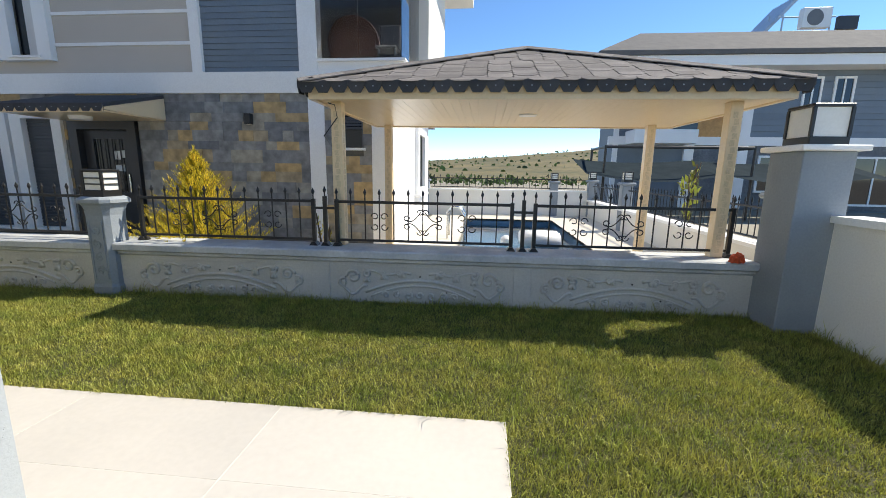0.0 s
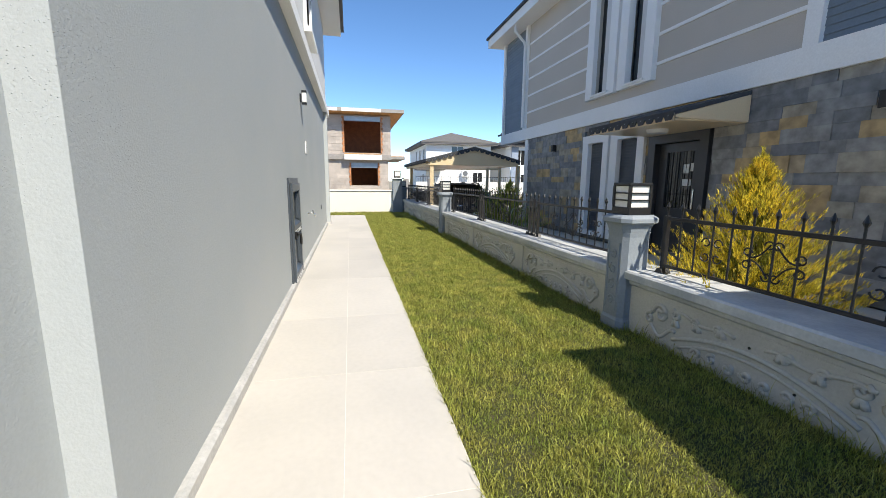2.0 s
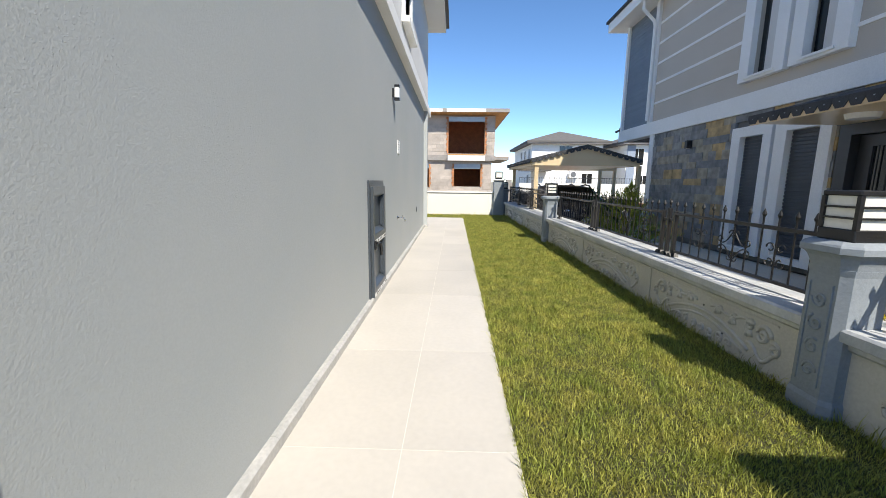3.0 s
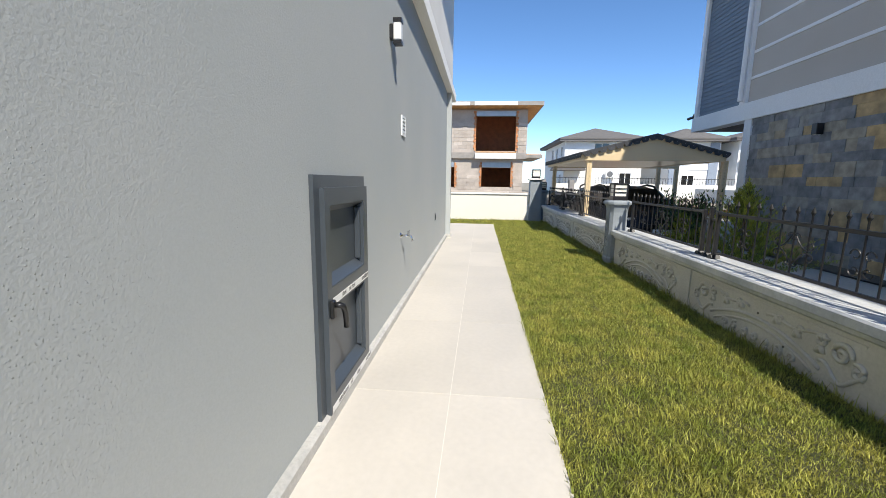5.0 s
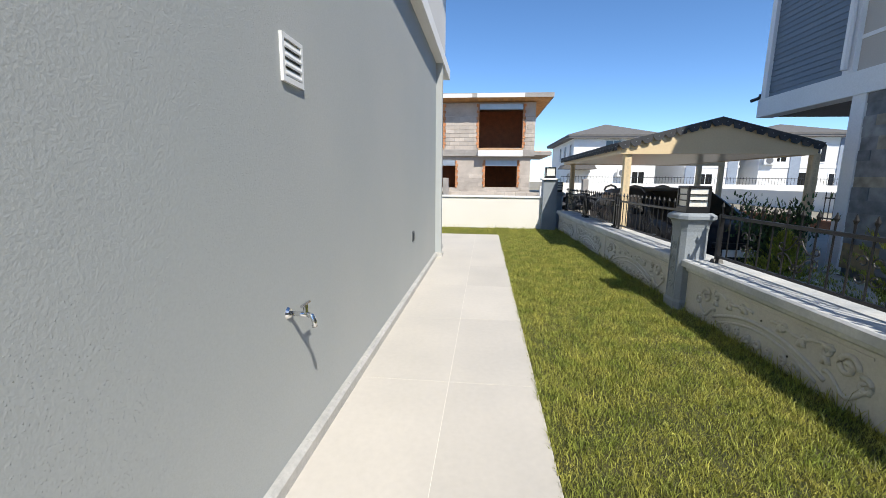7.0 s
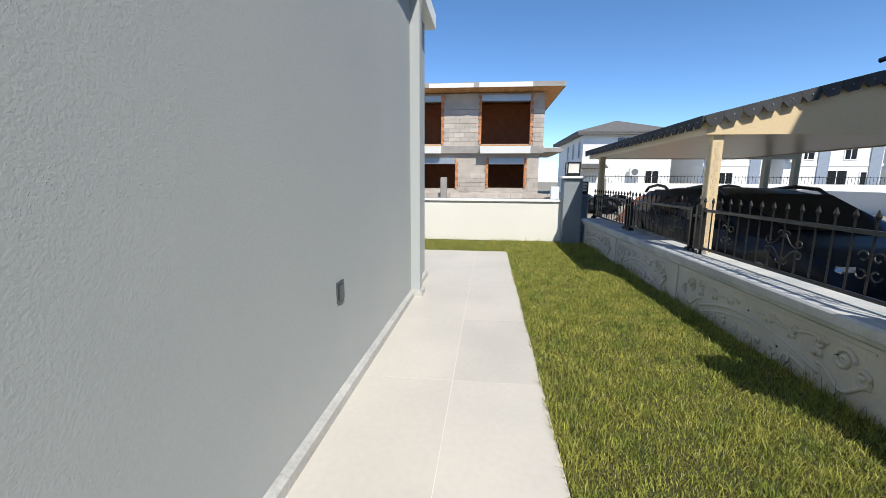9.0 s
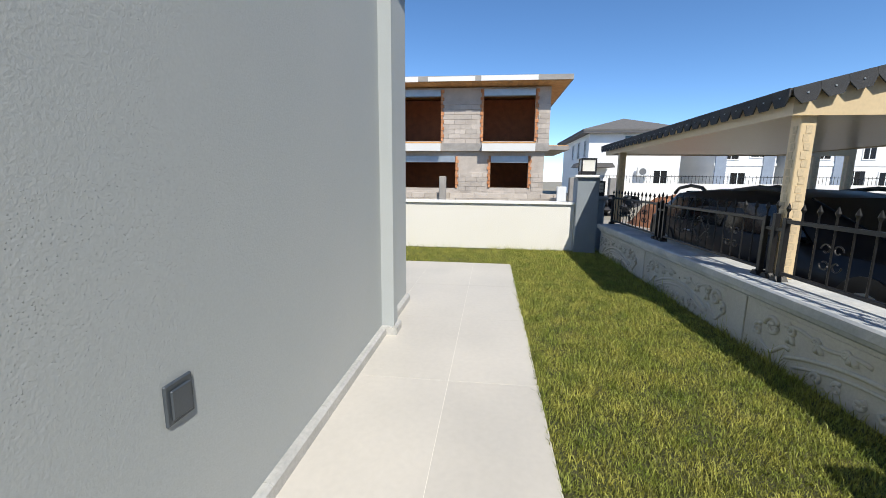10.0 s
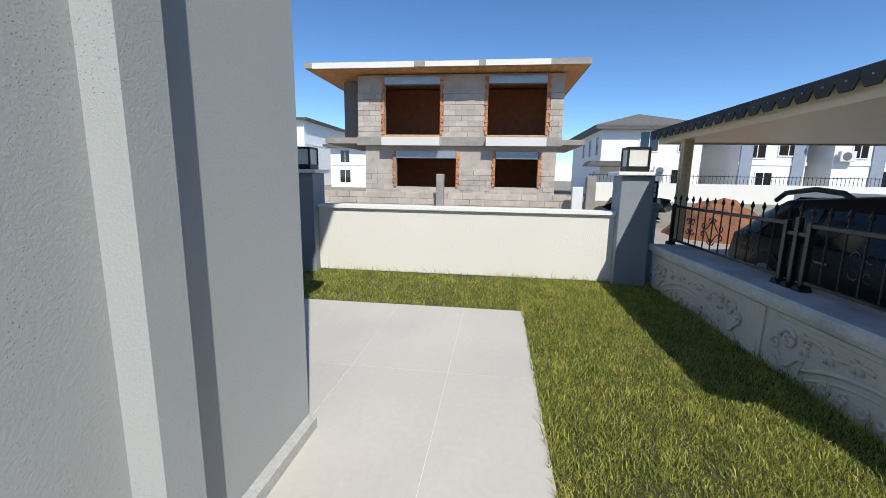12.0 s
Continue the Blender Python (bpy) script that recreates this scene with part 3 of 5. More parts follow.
def clad(x0, x1, holes):
    z, out = 0.12, []
    while z < 2.65:
        h = min(rng.choice((0.15, 0.19, 0.19, 0.23)), 2.69 - z)
        x = x0
        while x < x1 - 0.02:
            w = rng.choice((0.2, 0.28, 0.36, 0.42, 0.5, 0.6))
            if x1 - x - w < 0.15:
                w = x1 - x
            spans = [(x, x + w)]
            for a, b, lo, hi in holes:
                if z < hi - 0.03 and z + h > lo + 0.03:
                    spans = [q for s in spans for q in ((s[0], min(s[1], a)), (max(s[0], b), s[1])) if q[1] - q[0] > 0.03]
            for a, b in spans:
                d = rng.uniform(0.038, 0.062)
                out.append(((a + b) / 2, HY + 0.045 - d / 2, z + h / 2, b - a - 0.001, d, h - 0.001))
            x += w
        z += h
    return out


pieces(cladding, stone_me, "stone", clad(-13.47, -3.21, [(-10.18, -8.0, 0, 2.45), (-7.95, -6.48, 0, 2.3)]) + clad(-2.93, -2.08, [(-2.74, -2.24, 1.7, 2.4)]))

slat_me = unit_block("slat", SHUTTER, 0.1)
w2 = thing("window_2", (-9.1, HY, 3.3), "tall twin windows in white surrounds on the upper storey", "window", kind="structure")
for a, b in ((-10.22, -9.12), (-9.02, -7.98)):
    part("window_frame", wall_holes("x", a, b, 3.27, 5.85, HY - 0.06, HY + 0.08, [(a + 0.26, b - 0.26, 3.35, 5.6)]), WHITE, w2)
    part("window_sill", blocks((a + 0.2, b - 0.2, HY - 0.09, HY + 0.1, 3.31, 3.35)), WHITE, w2)
    part("pane", blocks((a + 0.26, b - 0.26, HY + 0.12, HY + 0.13, 3.35, 5.6)), DARKGLASS, w2)
    part("curtain", blocks((a + 0.44, a + 0.62, HY + 0.10, HY + 0.115, 3.35, 5.6)), PALE, w2, "pale blind strip")
w3 = thing("window_3", (-9.1, HY, 0.1), "twin ground floor windows with closed dark shutters", "window", kind="structure")
for a, b in ((-10.16, -9.14), (-9.06, -8.0)):
    part("window_frame", wall_holes("x", a, b, 0.1, 2.43, HY - 0.07, HY + 0.05, [(a + 0.24, b - 0.2, 0.2, 2.25)]), WHITE, w3)
    sh = part("shutter", blocks((a + 0.24, b - 0.2, HY + 0.05, HY + 0.07, 0.2, 2.25)), SHUTTER, w3)
    pieces(sh, slat_me, "slat", [((a + b + 0.04) / 2, HY + 0.04, 0.2 + 0.06 * (i + 0.5), b - a - 0.44, 0.02, 0.05) for i in range(34)])
w4 = thing("window_4", (-2.5, HY, 1.78), "small kitchen window with a dark shutter", "window", kind="structure")
part("window_sill", blocks((-2.76, -2.2, HY - 0.06, HY + 0.1, 1.73, 1.77)), WHITE, w4)
part("pane", blocks((-2.7, -2.28, HY + 0.1, HY + 0.11, 1.78, 2.33)), DARKGLASS, w4)
pieces(w4, slat_me, "slat", [(-2.49, HY + 0.06, 1.84 + 0.055 * i, 0.42, 0.02, 0.045) for i in (5, 6, 7, 8)])
w5 = thing("window_5", (-1.75, 11, 1.0), "white framed side window with a louvred shutter", "window", kind="structure")
part("window_frame", wall_holes("y", 10.4, 11.7, 0.85, 2.4, -1.78, -1.66, [(10.6, 11.5, 1.0, 2.25)]), WHITE, w5)
part("window_sill", blocks((-1.75, -1.6, 10.35, 11.75, 0.80, 0.85)), WHITE, w5)
pieces(w5, slat_me, "slat", [(-1.80, 11.05, 1.0 + 0.06 * (i + 0.5), 0.02, 0.9, 0.045) for i in range(21)])

d1 = thing("door_1", (-7.2, HY, 0.1), "dark entrance door with a barred glass light", "door", kind="structure")
part("door_frame", wall_holes("x", -7.9, -6.53, 0.1, 2.24, HY - 0.04, HY + 0.16, [(-7.72, -6.70, 0.1, 2.06)]), DARKDOOR, d1)
leaf = part("door_leaf", wall_holes("x", -7.71, -6.71, 0.11, 2.05, HY + 0.08, HY + 0.13, [(-7.52, -6.9, 0.9, 1.9)]), DARKDOOR, d1)
part("door_glass", blocks((-7.52, -6.9, HY + 0.11, HY + 0.12, 0.9, 1.9)), DARKGLASS, leaf)
for i in range(4):
    x = -7.44 + i * 0.15
    part("bar", blocks((x, x + 0.012, HY + 0.075, HY + 0.09, 0.9, 1.9)), IRON, leaf)
for x, z, w, h in ((-7.16, 1.52, 0.07, 0.16), (-7.07, 1.52, 0.06, 0.16), (-6.98, 1.55, 0.06, 0.14), (-7.15, 1.30, 0.2, 0.12)):
    part("paper", blocks((x, x + w, HY + 0.1, HY + 0.104, z, z + h)), PLASTIC, leaf, "white paper note behind the glass")
part("door_handle", blocks((-6.83, -6.8, HY + 0.02, HY + 0.08, 0.9, 1.25), bevel=0.008), CHROME, leaf)


def teeth_mesh(name, w, h, mat):
    """One hanging shingle tab with tapered sides."""
    return mesh_of(name, prism([(-w / 2, 0), (w / 2, 0), (w / 2, -h * 0.45), (w * 0.27, -h), (-w * 0.27, -h), (-w / 2, -h * 0.45)], "y", -0.006, 0.006), mat)


TOOTH = teeth_mesh("tab", 0.188, 0.15, SHINGLE_DARK)
RIVET = mesh_of("rivet", blocks((-0.006, 0.006, -0.004, 0.004, -0.006, 0.006)), GALV)


def tab_row(parent, p, q, width=0.19, scale=1.0):
    """Tabs side by side along an edge from p to q."""
    p, q = Vector(p), Vector(q)
    n = max(1, round((q - p).length / width))
    d = (q - p) / n
    turn = Euler((0, -math.atan2(d.z, math.hypot(d.x, d.y)), math.atan2(d.y, d.x)), "XYZ").to_matrix().to_4x4()
    for i in range(n):
        c = p + d * (i + 0.5)
        t = attach("tab", TOOTH, parent, m=Matrix.Translation(c) @ turn @ Matrix.Diagonal((d.length / 0.19, 1, scale, 1)))
        attach("rivet", RIVET, t, m=Matrix.Translation((0.0, -0.008, -0.07)))


aw = thing("door_awning", (-6.9, HY - 0.7, 2.3), "beige awning with dark scalloped shingle edge over the door", "awning")
part("roof", prism([(HY - 0.03, 2.66), (HY - 0.03, 2.60), (6.62, 2.28), (6.62, 2.33)], "x", -7.9, -5.9), SHINGLE_DARK, aw)
part("side_panel", prism([(HY - 0.03, 2.60), (6.64, 2.275), (6.64, 2.24), (HY - 0.03, 2.22)], "x", -5.93, -5.9), BEIGE, aw)
part("side_panel", prism([(HY - 0.03, 2.60), (6.64, 2.275), (6.64, 2.24), (HY - 0.03, 2.22)], "x", -7.9, -7.87), BEIGE, aw)
part("soffit", blocks((-7.87, -5.93, 6.66, HY - 0.03, 2.21, 2.235)), BEIGE, aw)
part("fascia", blocks((-7.9, -5.9, 6.60, 6.62, 2.19, 2.30)), BEIGE, aw)
tab_row(aw, (-7.92, 6.59, 2.325), (-5.88, 6.59, 2.325), 0.19, 0.8)
bm = bmesh.new()
rod(bm, (-6.9, 7.2, 2.15), (-6.9, 7.2, 2.212), 0.15, 20, 0.17)
solid("ceiling_lamp", bm, PLASTIC, "round white lamp under the door awning", "lamp")
for x, z in ((-4.3, 2.16), (-11.67, 2.18)):
    g = thing("wall_lamp", (x, HY - 0.02, z), "small black box lamp on the stone wall", "wall lamp", "wall lamps on the stone wall")
    part("body", blocks((x - 0.055, x + 0.055, HY - 0.12, HY - 0.005, z, z + 0.18), bevel=0.006), BLACKPL, g)
    part("lens", blocks((x - 0.035, x + 0.035, HY - 0.10, HY - 0.03, z - 0.004, z + 0.001)), LAMPGLASS, g)
cm = thing("security_camera", (-15.95, HY, 3.1), "small black security camera under the corner", "camera")
bm = bmesh.new()
rod(bm, (-15.92, HY - 0.02, 3.08), (-16.08, HY - 0.08, 3.05), 0.035, 10)
part("body", bm, BLACKPL, cm)
part("bracket", blocks((-15.93, -15.88, HY - 0.04, HY + 0.02, 3.05, 3.15)), BLACKPL, cm)

# glazed balcony
bal = thing("window_6", (-2.3, HY, 3.2), "frameless glazed balcony corner above the stone wall", "balcony", kind="structure")
SMOKE = glass("balcony_glass", (0.40, 0.42, 0.45))
for a, b in ((-3.02, -2.3), (-2.29, -1.56)):
    o = part("pane", blocks((a, b, HY, HY + 0.008, 3.24, 5.9)), SMOKE, bal)
    o.visible_shadow = False
for a, b in ((HY + 0.02, 8.75), (8.77, 9.7)):
    o = part("pane", blocks((-1.565, -1.557, a, b, 3.24, 5.9)), SMOKE, bal)
    o.visible_shadow = False
part("window_sill", blocks((-3.02, -1.48, HY - 0.07, HY + 0.12, 3.20, 3.24), (-1.64, -1.48, HY + 0.12, 9.7, 3.20, 3.24)), WHITE, bal)
part("low_wall", blocks((-3.02, -1.52, HY - 0.0, HY + 0.1, 3.04, 3.20), (-1.62, -1.52, HY + 0.1, 9.7, 3.04, 3.20)), WHITE, bal)
tb = thing("round_table", (-2.55, 8.6, 3.05), "brown round tabletop leaning in the glazed balcony", "table")
bm = bmesh.new()
rod(bm, (-2.55, 8.45, 3.62), (-2.55, 8.49, 3.63), 0.48, 28)
part("tabletop", bm, material("brown_veneer", (0.11, 0.05, 0.03), 0.5, (0.08, 0.035, 0.022), 4, 0.7), tb)
part("leg", blocks((-2.62, -2.48, 8.5, 8.6, 2.92, 3.6)), IRON, tb)
ch = thing("stacked_chair", (-1.95, 8.6, 2.9), "grey plastic chair stacked in the glazed balcony", "chair")
GREYPL = material("grey_plastic", (0.16, 0.165, 0.17), 0.5)
part("seat", blocks((-2.15, -1.75, 8.4, 8.8, 3.55, 3.60), bevel=0.02), GREYPL, ch)
part("backrest", blocks((-2.15, -1.75, 8.78, 8.84, 3.6, 4.05), bevel=0.02), GREYPL, ch)
for x in (-2.12, -1.8):
    for y in (8.43, 8.76):
        part("leg", blocks((x, x + 0.035, y, y + 0.035, 2.9, 3.55)), GREYPL, ch)

# ---- gazebo over the fence ----
STRIP = material("brick_print", (0.66, 0.52, 0.33), 0.6, (0.56, 0.45, 0.30), 12, 0.8)


def beige_post(parent, x, y, z0, z1, s=0.058):
    p = part("post", blocks((x - s, x + s, y - s, y + s, z0, z1), bevel=0.006), BEIGE, parent)
    for side in (0, 1):
        bm = bmesh.new()
        k, z = 0, z0 + 0.05
        while z < z1 - 0.1:
            o = 0.007 if k % 2 else -0.007
            if side:
                box(bm, x + s - 0.002, x + s + 0.003, y - 0.022 + o, y + 0.022 + o, z, z + 0.058)
            else:
                box(bm, x - 0.022 + o, x + 0.022 + o, y - s - 0.003, y - s + 0.002, z, z + 0.058)
            z, k = z + 0.066, k + 1
        part("brick_strip", bm, STRIP, p, "pale brick pattern strip")
    return p


def shingle_slope(parent, a, b, c, d, rows, mat, name="shingle"):
    """Courses of tapered shingles on the slope from eave a-b up to ridge d-c."""
    a, b, c, d = (Vector(v) for v in (a, b, c, d))
    up = ((d + c) - (a + b)).normalized()
    along = (b - a).normalized()
    nrm = along.cross(up).normalized()
    if nrm.z < 0:
        nrm = -nrm
    me = mesh_of(name, prism([(-0.5, 0.02), (-0.30, -0.5), (0.30, -0.5), (0.5, 0.02), (0.5, 0.62), (-0.5, 0.62)], "z", 0.0, 1.0), mat)
    basis = Matrix((along, up, nrm)).transposed().to_4x4()
    for r in range(rows):
        u = r / rows
        p, q = a.lerp(d, u), b.lerp(c, u)
        if r:
            m0, w0 = (p + q) / 2, (a.lerp(d, u + 0.8 / rows) - b.lerp(c, u + 0.8 / rows)).length
            p, q = m0 - along * w0 / 2, m0 + along * w0 / 2
        w = (q - p).length
        n = max(1, round(w / 0.25))
        rise = ((d + c) / 2 - (a + b) / 2).length / rows
        for i in range(n - (r % 2)):
            t = (i + (1.0 if r % 2 else 0.5)) / n
            pos = p.lerp(q, t) + nrm * (0.003 + 0.003 * ((i + r) % 2)) + up * rise * 0.5
            attach(name, me, parent, m=Matrix.Translation(pos) @ basis @ Matrix.Diagonal((w / n * 0.98, rise * 1.25, 0.005, 1)))


gz = thing("gazebo", (0.4, 6.1, 0), "beige gazebo with dark hexagonal shingle roof and scalloped edge", "gazebo")
for x, y, z0 in ((-1.68, 5.095, 0.56), (2.28, 5.095, 0.56), (-1.62, 7.2, 0.0), (2.25, 7.05, 0.0)):
    beige_post(gz, x, y, z0, 2.087)
for xa, xb, ya, yb in ((-1.88, 2.66, 4.82, 4.87), (-1.88, -1.83, 4.87, 7.4), (2.61, 2.66, 4.87, 7.4), (-1.83, 2.61, 7.35, 7.4)):
    part("beam", blocks((xa, xb, ya, yb, 2.07, 2.2)), BEIGE, gz)
bm = bmesh.new()
for i in range(46):
    x = -1.83 + 4.44 * i / 46
    box(bm, x, x + 4.44 / 46 - 0.0025, 4.87, 7.35, 2.085, 2.10)
box(bm, -1.83, 2.61, 4.87, 7.35, 2.101, 2.11)
part("ceiling", bm, BEIGE, gz, "beige slatted soffit")
bm = bmesh.new()
rod(bm, (0.4, 6.0, 2.07), (0.4, 6.0, 2.085), 0.11, 20)
part("lamp", bm, PLASTIC, gz, "round flush lamp")
PK = (0.35, 6.1, 2.86)
bm = bmesh.new()
vs = [bm.verts.new(v) for v in ((-1.95, 4.78, 2.22), (2.73, 4.78, 2.22), (2.73, 7.42, 2.22), (-1.95, 7.42, 2.22), PK)]
for i in range(4):
    bm.faces.new((vs[i], vs[(i + 1) % 4], vs[4]))
bm.faces.new(vs[3::-1])
part("roof_deck", bm, SHINGLE_DARK, gz)
shingle_slope(gz, (-1.95, 4.76, 2.222), (2.73, 4.76, 2.222), PK, PK, 18, SHINGLE)
shingle_slope(gz, (-1.97, 7.42, 2.222), (-1.97, 4.76, 2.222), PK, PK, 18, SHINGLE)
cap_me = mesh_of("hip_cap", prism([(-0.09, -0.012), (0, 0.03), (0.09, -0.012), (0.09, -0.022), (0, 0.018), (-0.09, -0.022)], "x", -0.5, 0.5), SHINGLE)
for corner in ((-1.95, 4.78, 2.225), (2.73, 4.78, 2.225), (-1.95, 7.42, 2.225)):
    p, q = Vector(corner), Vector(PK)
    n = 13
    for i in range(n):
        attach("hip_cap", cap_me, gz, m=Matrix.Translation(p.lerp(q, (i + 0.5) / n) + Vector((0, 0, 0.012 + 0.002 * (i % 2)))) @ (q - p).to_track_quat("X", "Z").to_matrix().to_4x4() @ Matrix.Diagonal(((q - p).length / n * 1.15, 1, 1, 1)))
tab_row(gz, (-1.96, 4.77, 2.235), (2.74, 4.77, 2.235), 0.165, 0.74)
tab_row(gz, (-1.965, 7.42, 2.235), (-1.965, 4.77, 2.235), 0.165, 0.74)
tab_row(gz, (2.745, 4.77, 2.235), (2.745, 7.42, 2.235), 0.165, 0.74)
wire = bmesh.new()
tube(wire, [(-1.69, 4.84, 2.04), (-1.62, 4.84, 2.02), (-1.60, 4.85, 1.9), (-1.74, 4.84, 1.72), (-1.9, 5.6, 1.6), (-2.3, 6.9, 1.62), (-2.75, 7.84, 1.6)], 0.006, 5)
solid("cable", wire, BLACKPL, "thin black cable from the gazebo post to the house", "cable")

# ---- carport by the far fence ----
cp = thing("carport", (-16.8, 6.4, 0), "beige carport with dark scalloped shingle roof", "carport")
for x, y, z0 in ((-14.3, 4.975, 0.56), (-18.85, 4.975, 0.56), (-14.3, 8.0, -0.06), (-19.3, 8.6, -0.06), (-19.3, 9.2, -0.06)):
    beige_post(cp, x, y, z0, 1.88)
for xa, xb, ya, yb in ((-19.4, -14.25, 4.82, 4.87), (-19.4, -14.25, 7.92, 7.97), (-19.4, -19.35, 4.87, 7.92), (-19.35, -19.25, 7.97, 9.26)):
    part("beam", blocks((xa, xb, ya, yb, 1.86, 2.0)), BEIGE, cp)
part("gable", prism([(4.82, 1.86), (7.97, 1.86), (7.97, 2.0), (6.4, 2.40), (4.82, 2.0)], "x", -14.25, -14.2), BEIGE, cp, "beige gable panel")
bm = bmesh.new()
for i in range(32):
    y = 4.87 + 3.05 * i / 32
    box(bm, -19.35, -14.25, y, y + 3.05 / 32 - 0.0025, 1.875, 1.89)
part("ceiling", bm, BEIGE, cp)
part("roof", prism([(4.76, 2.0), (6.4, 2.42), (8.03, 2.0), (8.03, 2.05), (6.4, 2.47), (4.76, 2.05)], "x", -19.5, -14.16), SHINGLE, cp)
tab_row(cp, (-19.5, 4.75, 2.05), (-14.15, 4.75, 2.05), 0.19, 0.85)
tab_row(cp, (-14.145, 4.76, 2.05), (-14.145, 6.4, 2.47), 0.19, 0.85)
tab_row(cp, (-14.145, 6.4, 2.47), (-14.145, 8.03, 2.05), 0.19, 0.85)
cp.matrix_basis = Matrix.Translation((0, -0.09, 0)) @ cp.matrix_basis

# ---- hatch and fittings on the grey wall ----
hatch = thing("access_hatch", (-6.6, WALL_Y, 0.05), "anthracite aluminium access hatch with protective film strips", "hatch")
W = WALL_Y
part("outer_frame", wall_holes("x", -7.0, -6.13, 0.04, 1.37, W - 0.06, W + 0.022, [(-6.95, -6.23, 0.09, 1.30)]), ANTHRACITE, hatch)
leaf = part("leaf_frame", wall_holes("x", -6.965, -6.20, 0.07, 1.305, W - 0.02, W + 0.05, [(-6.875, -6.268, 0.775, 1.215), (-6.875, -6.268, 0.165, 0.665)]), ANTHRACITE, hatch)
for z0, z1 in ((0.775, 1.215), (0.165, 0.665)):
    part("panel", blocks((-6.875, -6.268, W - 0.02, W - 0.008, z0, z1)), ANTHRACITE, leaf)
    for quad, axis, lo, hi in (([(W - 0.008, z0), (W + 0.046, z0), (W + 0.046, z0 + 0.006), (W - 0.008, z0 + 0.05)], "x", -6.875, -6.268),
                               ([(W - 0.008, z1), (W + 0.046, z1), (W + 0.046, z1 - 0.006), (W - 0.008, z1 - 0.04)], "x", -6.875, -6.268)):
        part("bead", prism(quad, axis, lo, hi), ANTHRACITE, leaf)
    for xa, xb in ((-6.875, -6.845), (-6.29, -6.268)):
        part("bead", blocks((xa, xb, W - 0.008, W + 0.03, z0 + 0.05, z1 - 0.04), bevel=0.006), ANTHRACITE, leaf)
part("film_strip", blocks((-6.955, -6.272, W + 0.0501, W + 0.0515, 0.675, 0.715)), PLASTIC, leaf, "white protective film strip")
part("film_strip", blocks((-6.962, -6.22, W + 0.0501, W + 0.0515, 0.072, 0.112)), PLASTIC, leaf, "white protective film strip")
bm = bmesh.new()
for z, xs in ((0.685, ((-6.45, 0.07), (-6.56, 0.04), (-6.63, 0.05), (-6.86, 0.11), (-6.92, 0.05))), (0.082, ((-6.40, 0.16), (-6.55, 0.03), (-6.70, 0.06), (-6.93, 0.12)))):
    for x, w in xs:
        k = 0
        while k * 0.014 < w:
            box(bm, x - w / 2 + k * 0.014, x - w / 2 + k * 0.014 + 0.008, W + 0.0516, W + 0.0522, z, z + (0.02 if k % 3 else 0.026))
            k += 1
part("print", bm, BLACKPL, leaf, "dark unreadable print on the film")
hd = part("handle_base", blocks((-6.258, -6.215, W + 0.05, W + 0.075, 0.615, 0.715), bevel=0.006), BLACKPL, hatch)
bm = bmesh.new()
tube(bm, [(-6.238, W + 0.07, 0.69), (-6.238, W + 0.10, 0.69), (-6.25, W + 0.112, 0.683), (-6.272, W + 0.115, 0.65), (-6.288, W + 0.115, 0.60), (-6.30, W + 0.113, 0.55)], 0.016, 8)
part("lever", bm, BLACKPL, hd, smooth=True)

v = thing("wall_vent", (-8.55, W, 1.8), "white plastic vent cover with louvres on the grey wall", "vent")
part("frame", wall_holes("x", -8.65, -8.45, 1.80, 2.0, W - 0.002, W + 0.014, [(-8.63, -8.47, 1.825, 1.98)]), PLASTIC, v)
part("backing", blocks((-8.63, -8.47, W + 0.001, W + 0.004, 1.825, 1.98)), GREYPL, v)
for i in range(4):
    z = 1.828 + i * 0.038
    part("louvre", prism([(W + 0.004, z + 0.026), (W + 0.006, z + 0.032), (W + 0.016, z + 0.008), (W + 0.014, z)], "x", -8.63, -8.47), PLASTIC, v)
wl = thing("wall_lamp", (-7.98, W, 2.5), "white and black outdoor lamp on the grey wall", "wall lamp")
part("mount", blocks((-8.02, -7.94, W - 0.002, W + 0.03, 2.56, 2.68), bevel=0.005), BLACKPL, wl)
part("body", blocks((-8.03, -7.95, W + 0.03, W + 0.10, 2.55, 2.70), bevel=0.010), PLASTIC, wl)
part("cap", blocks((-8.035, -7.945, W + 0.03, W + 0.105, 2.70, 2.73)), BLACKPL, wl)
part("base", blocks((-8.035, -7.945, W + 0.03, W + 0.105, 2.52, 2.55)), BLACKPL, wl)
tap = thing("garden_tap", (-8.4, W, 0.77), "chrome garden tap on the grey wall", "tap")
bm = bmesh.new()
rod(bm, (-8.40, W - 0.001, 0.775), (-8.40, W + 0.012, 0.775), 0.03, 16, 0.022)
part("flange", bm, CHROME, tap, smooth=False)
bm = bmesh.new()
rod(bm, (-8.40, W + 0.01, 0.775), (-8.40, W + 0.095, 0.775), 0.012, 10)
tube(bm, [(-8.40, W + 0.09, 0.775), (-8.40, W + 0.112, 0.767), (-8.40, W + 0.122, 0.745), (-8.40, W + 0.124, 0.715)], 0.012, 10)
part("spout", bm, CHROME, tap, smooth=True)
bm = bmesh.new()
rod(bm, (-8.40, W + 0.085, 0.78), (-8.40, W + 0.085, 0.818), 0.011, 10)
rod(bm, (-8.44, W + 0.085, 0.822), (-8.36, W + 0.085, 0.822), 0.008, 8)
part("knob", bm, CHROME, tap)
so = thing("wall_socket", (-11.69, W, 0.68), "dark grey weatherproof socket on the wall", "socket")
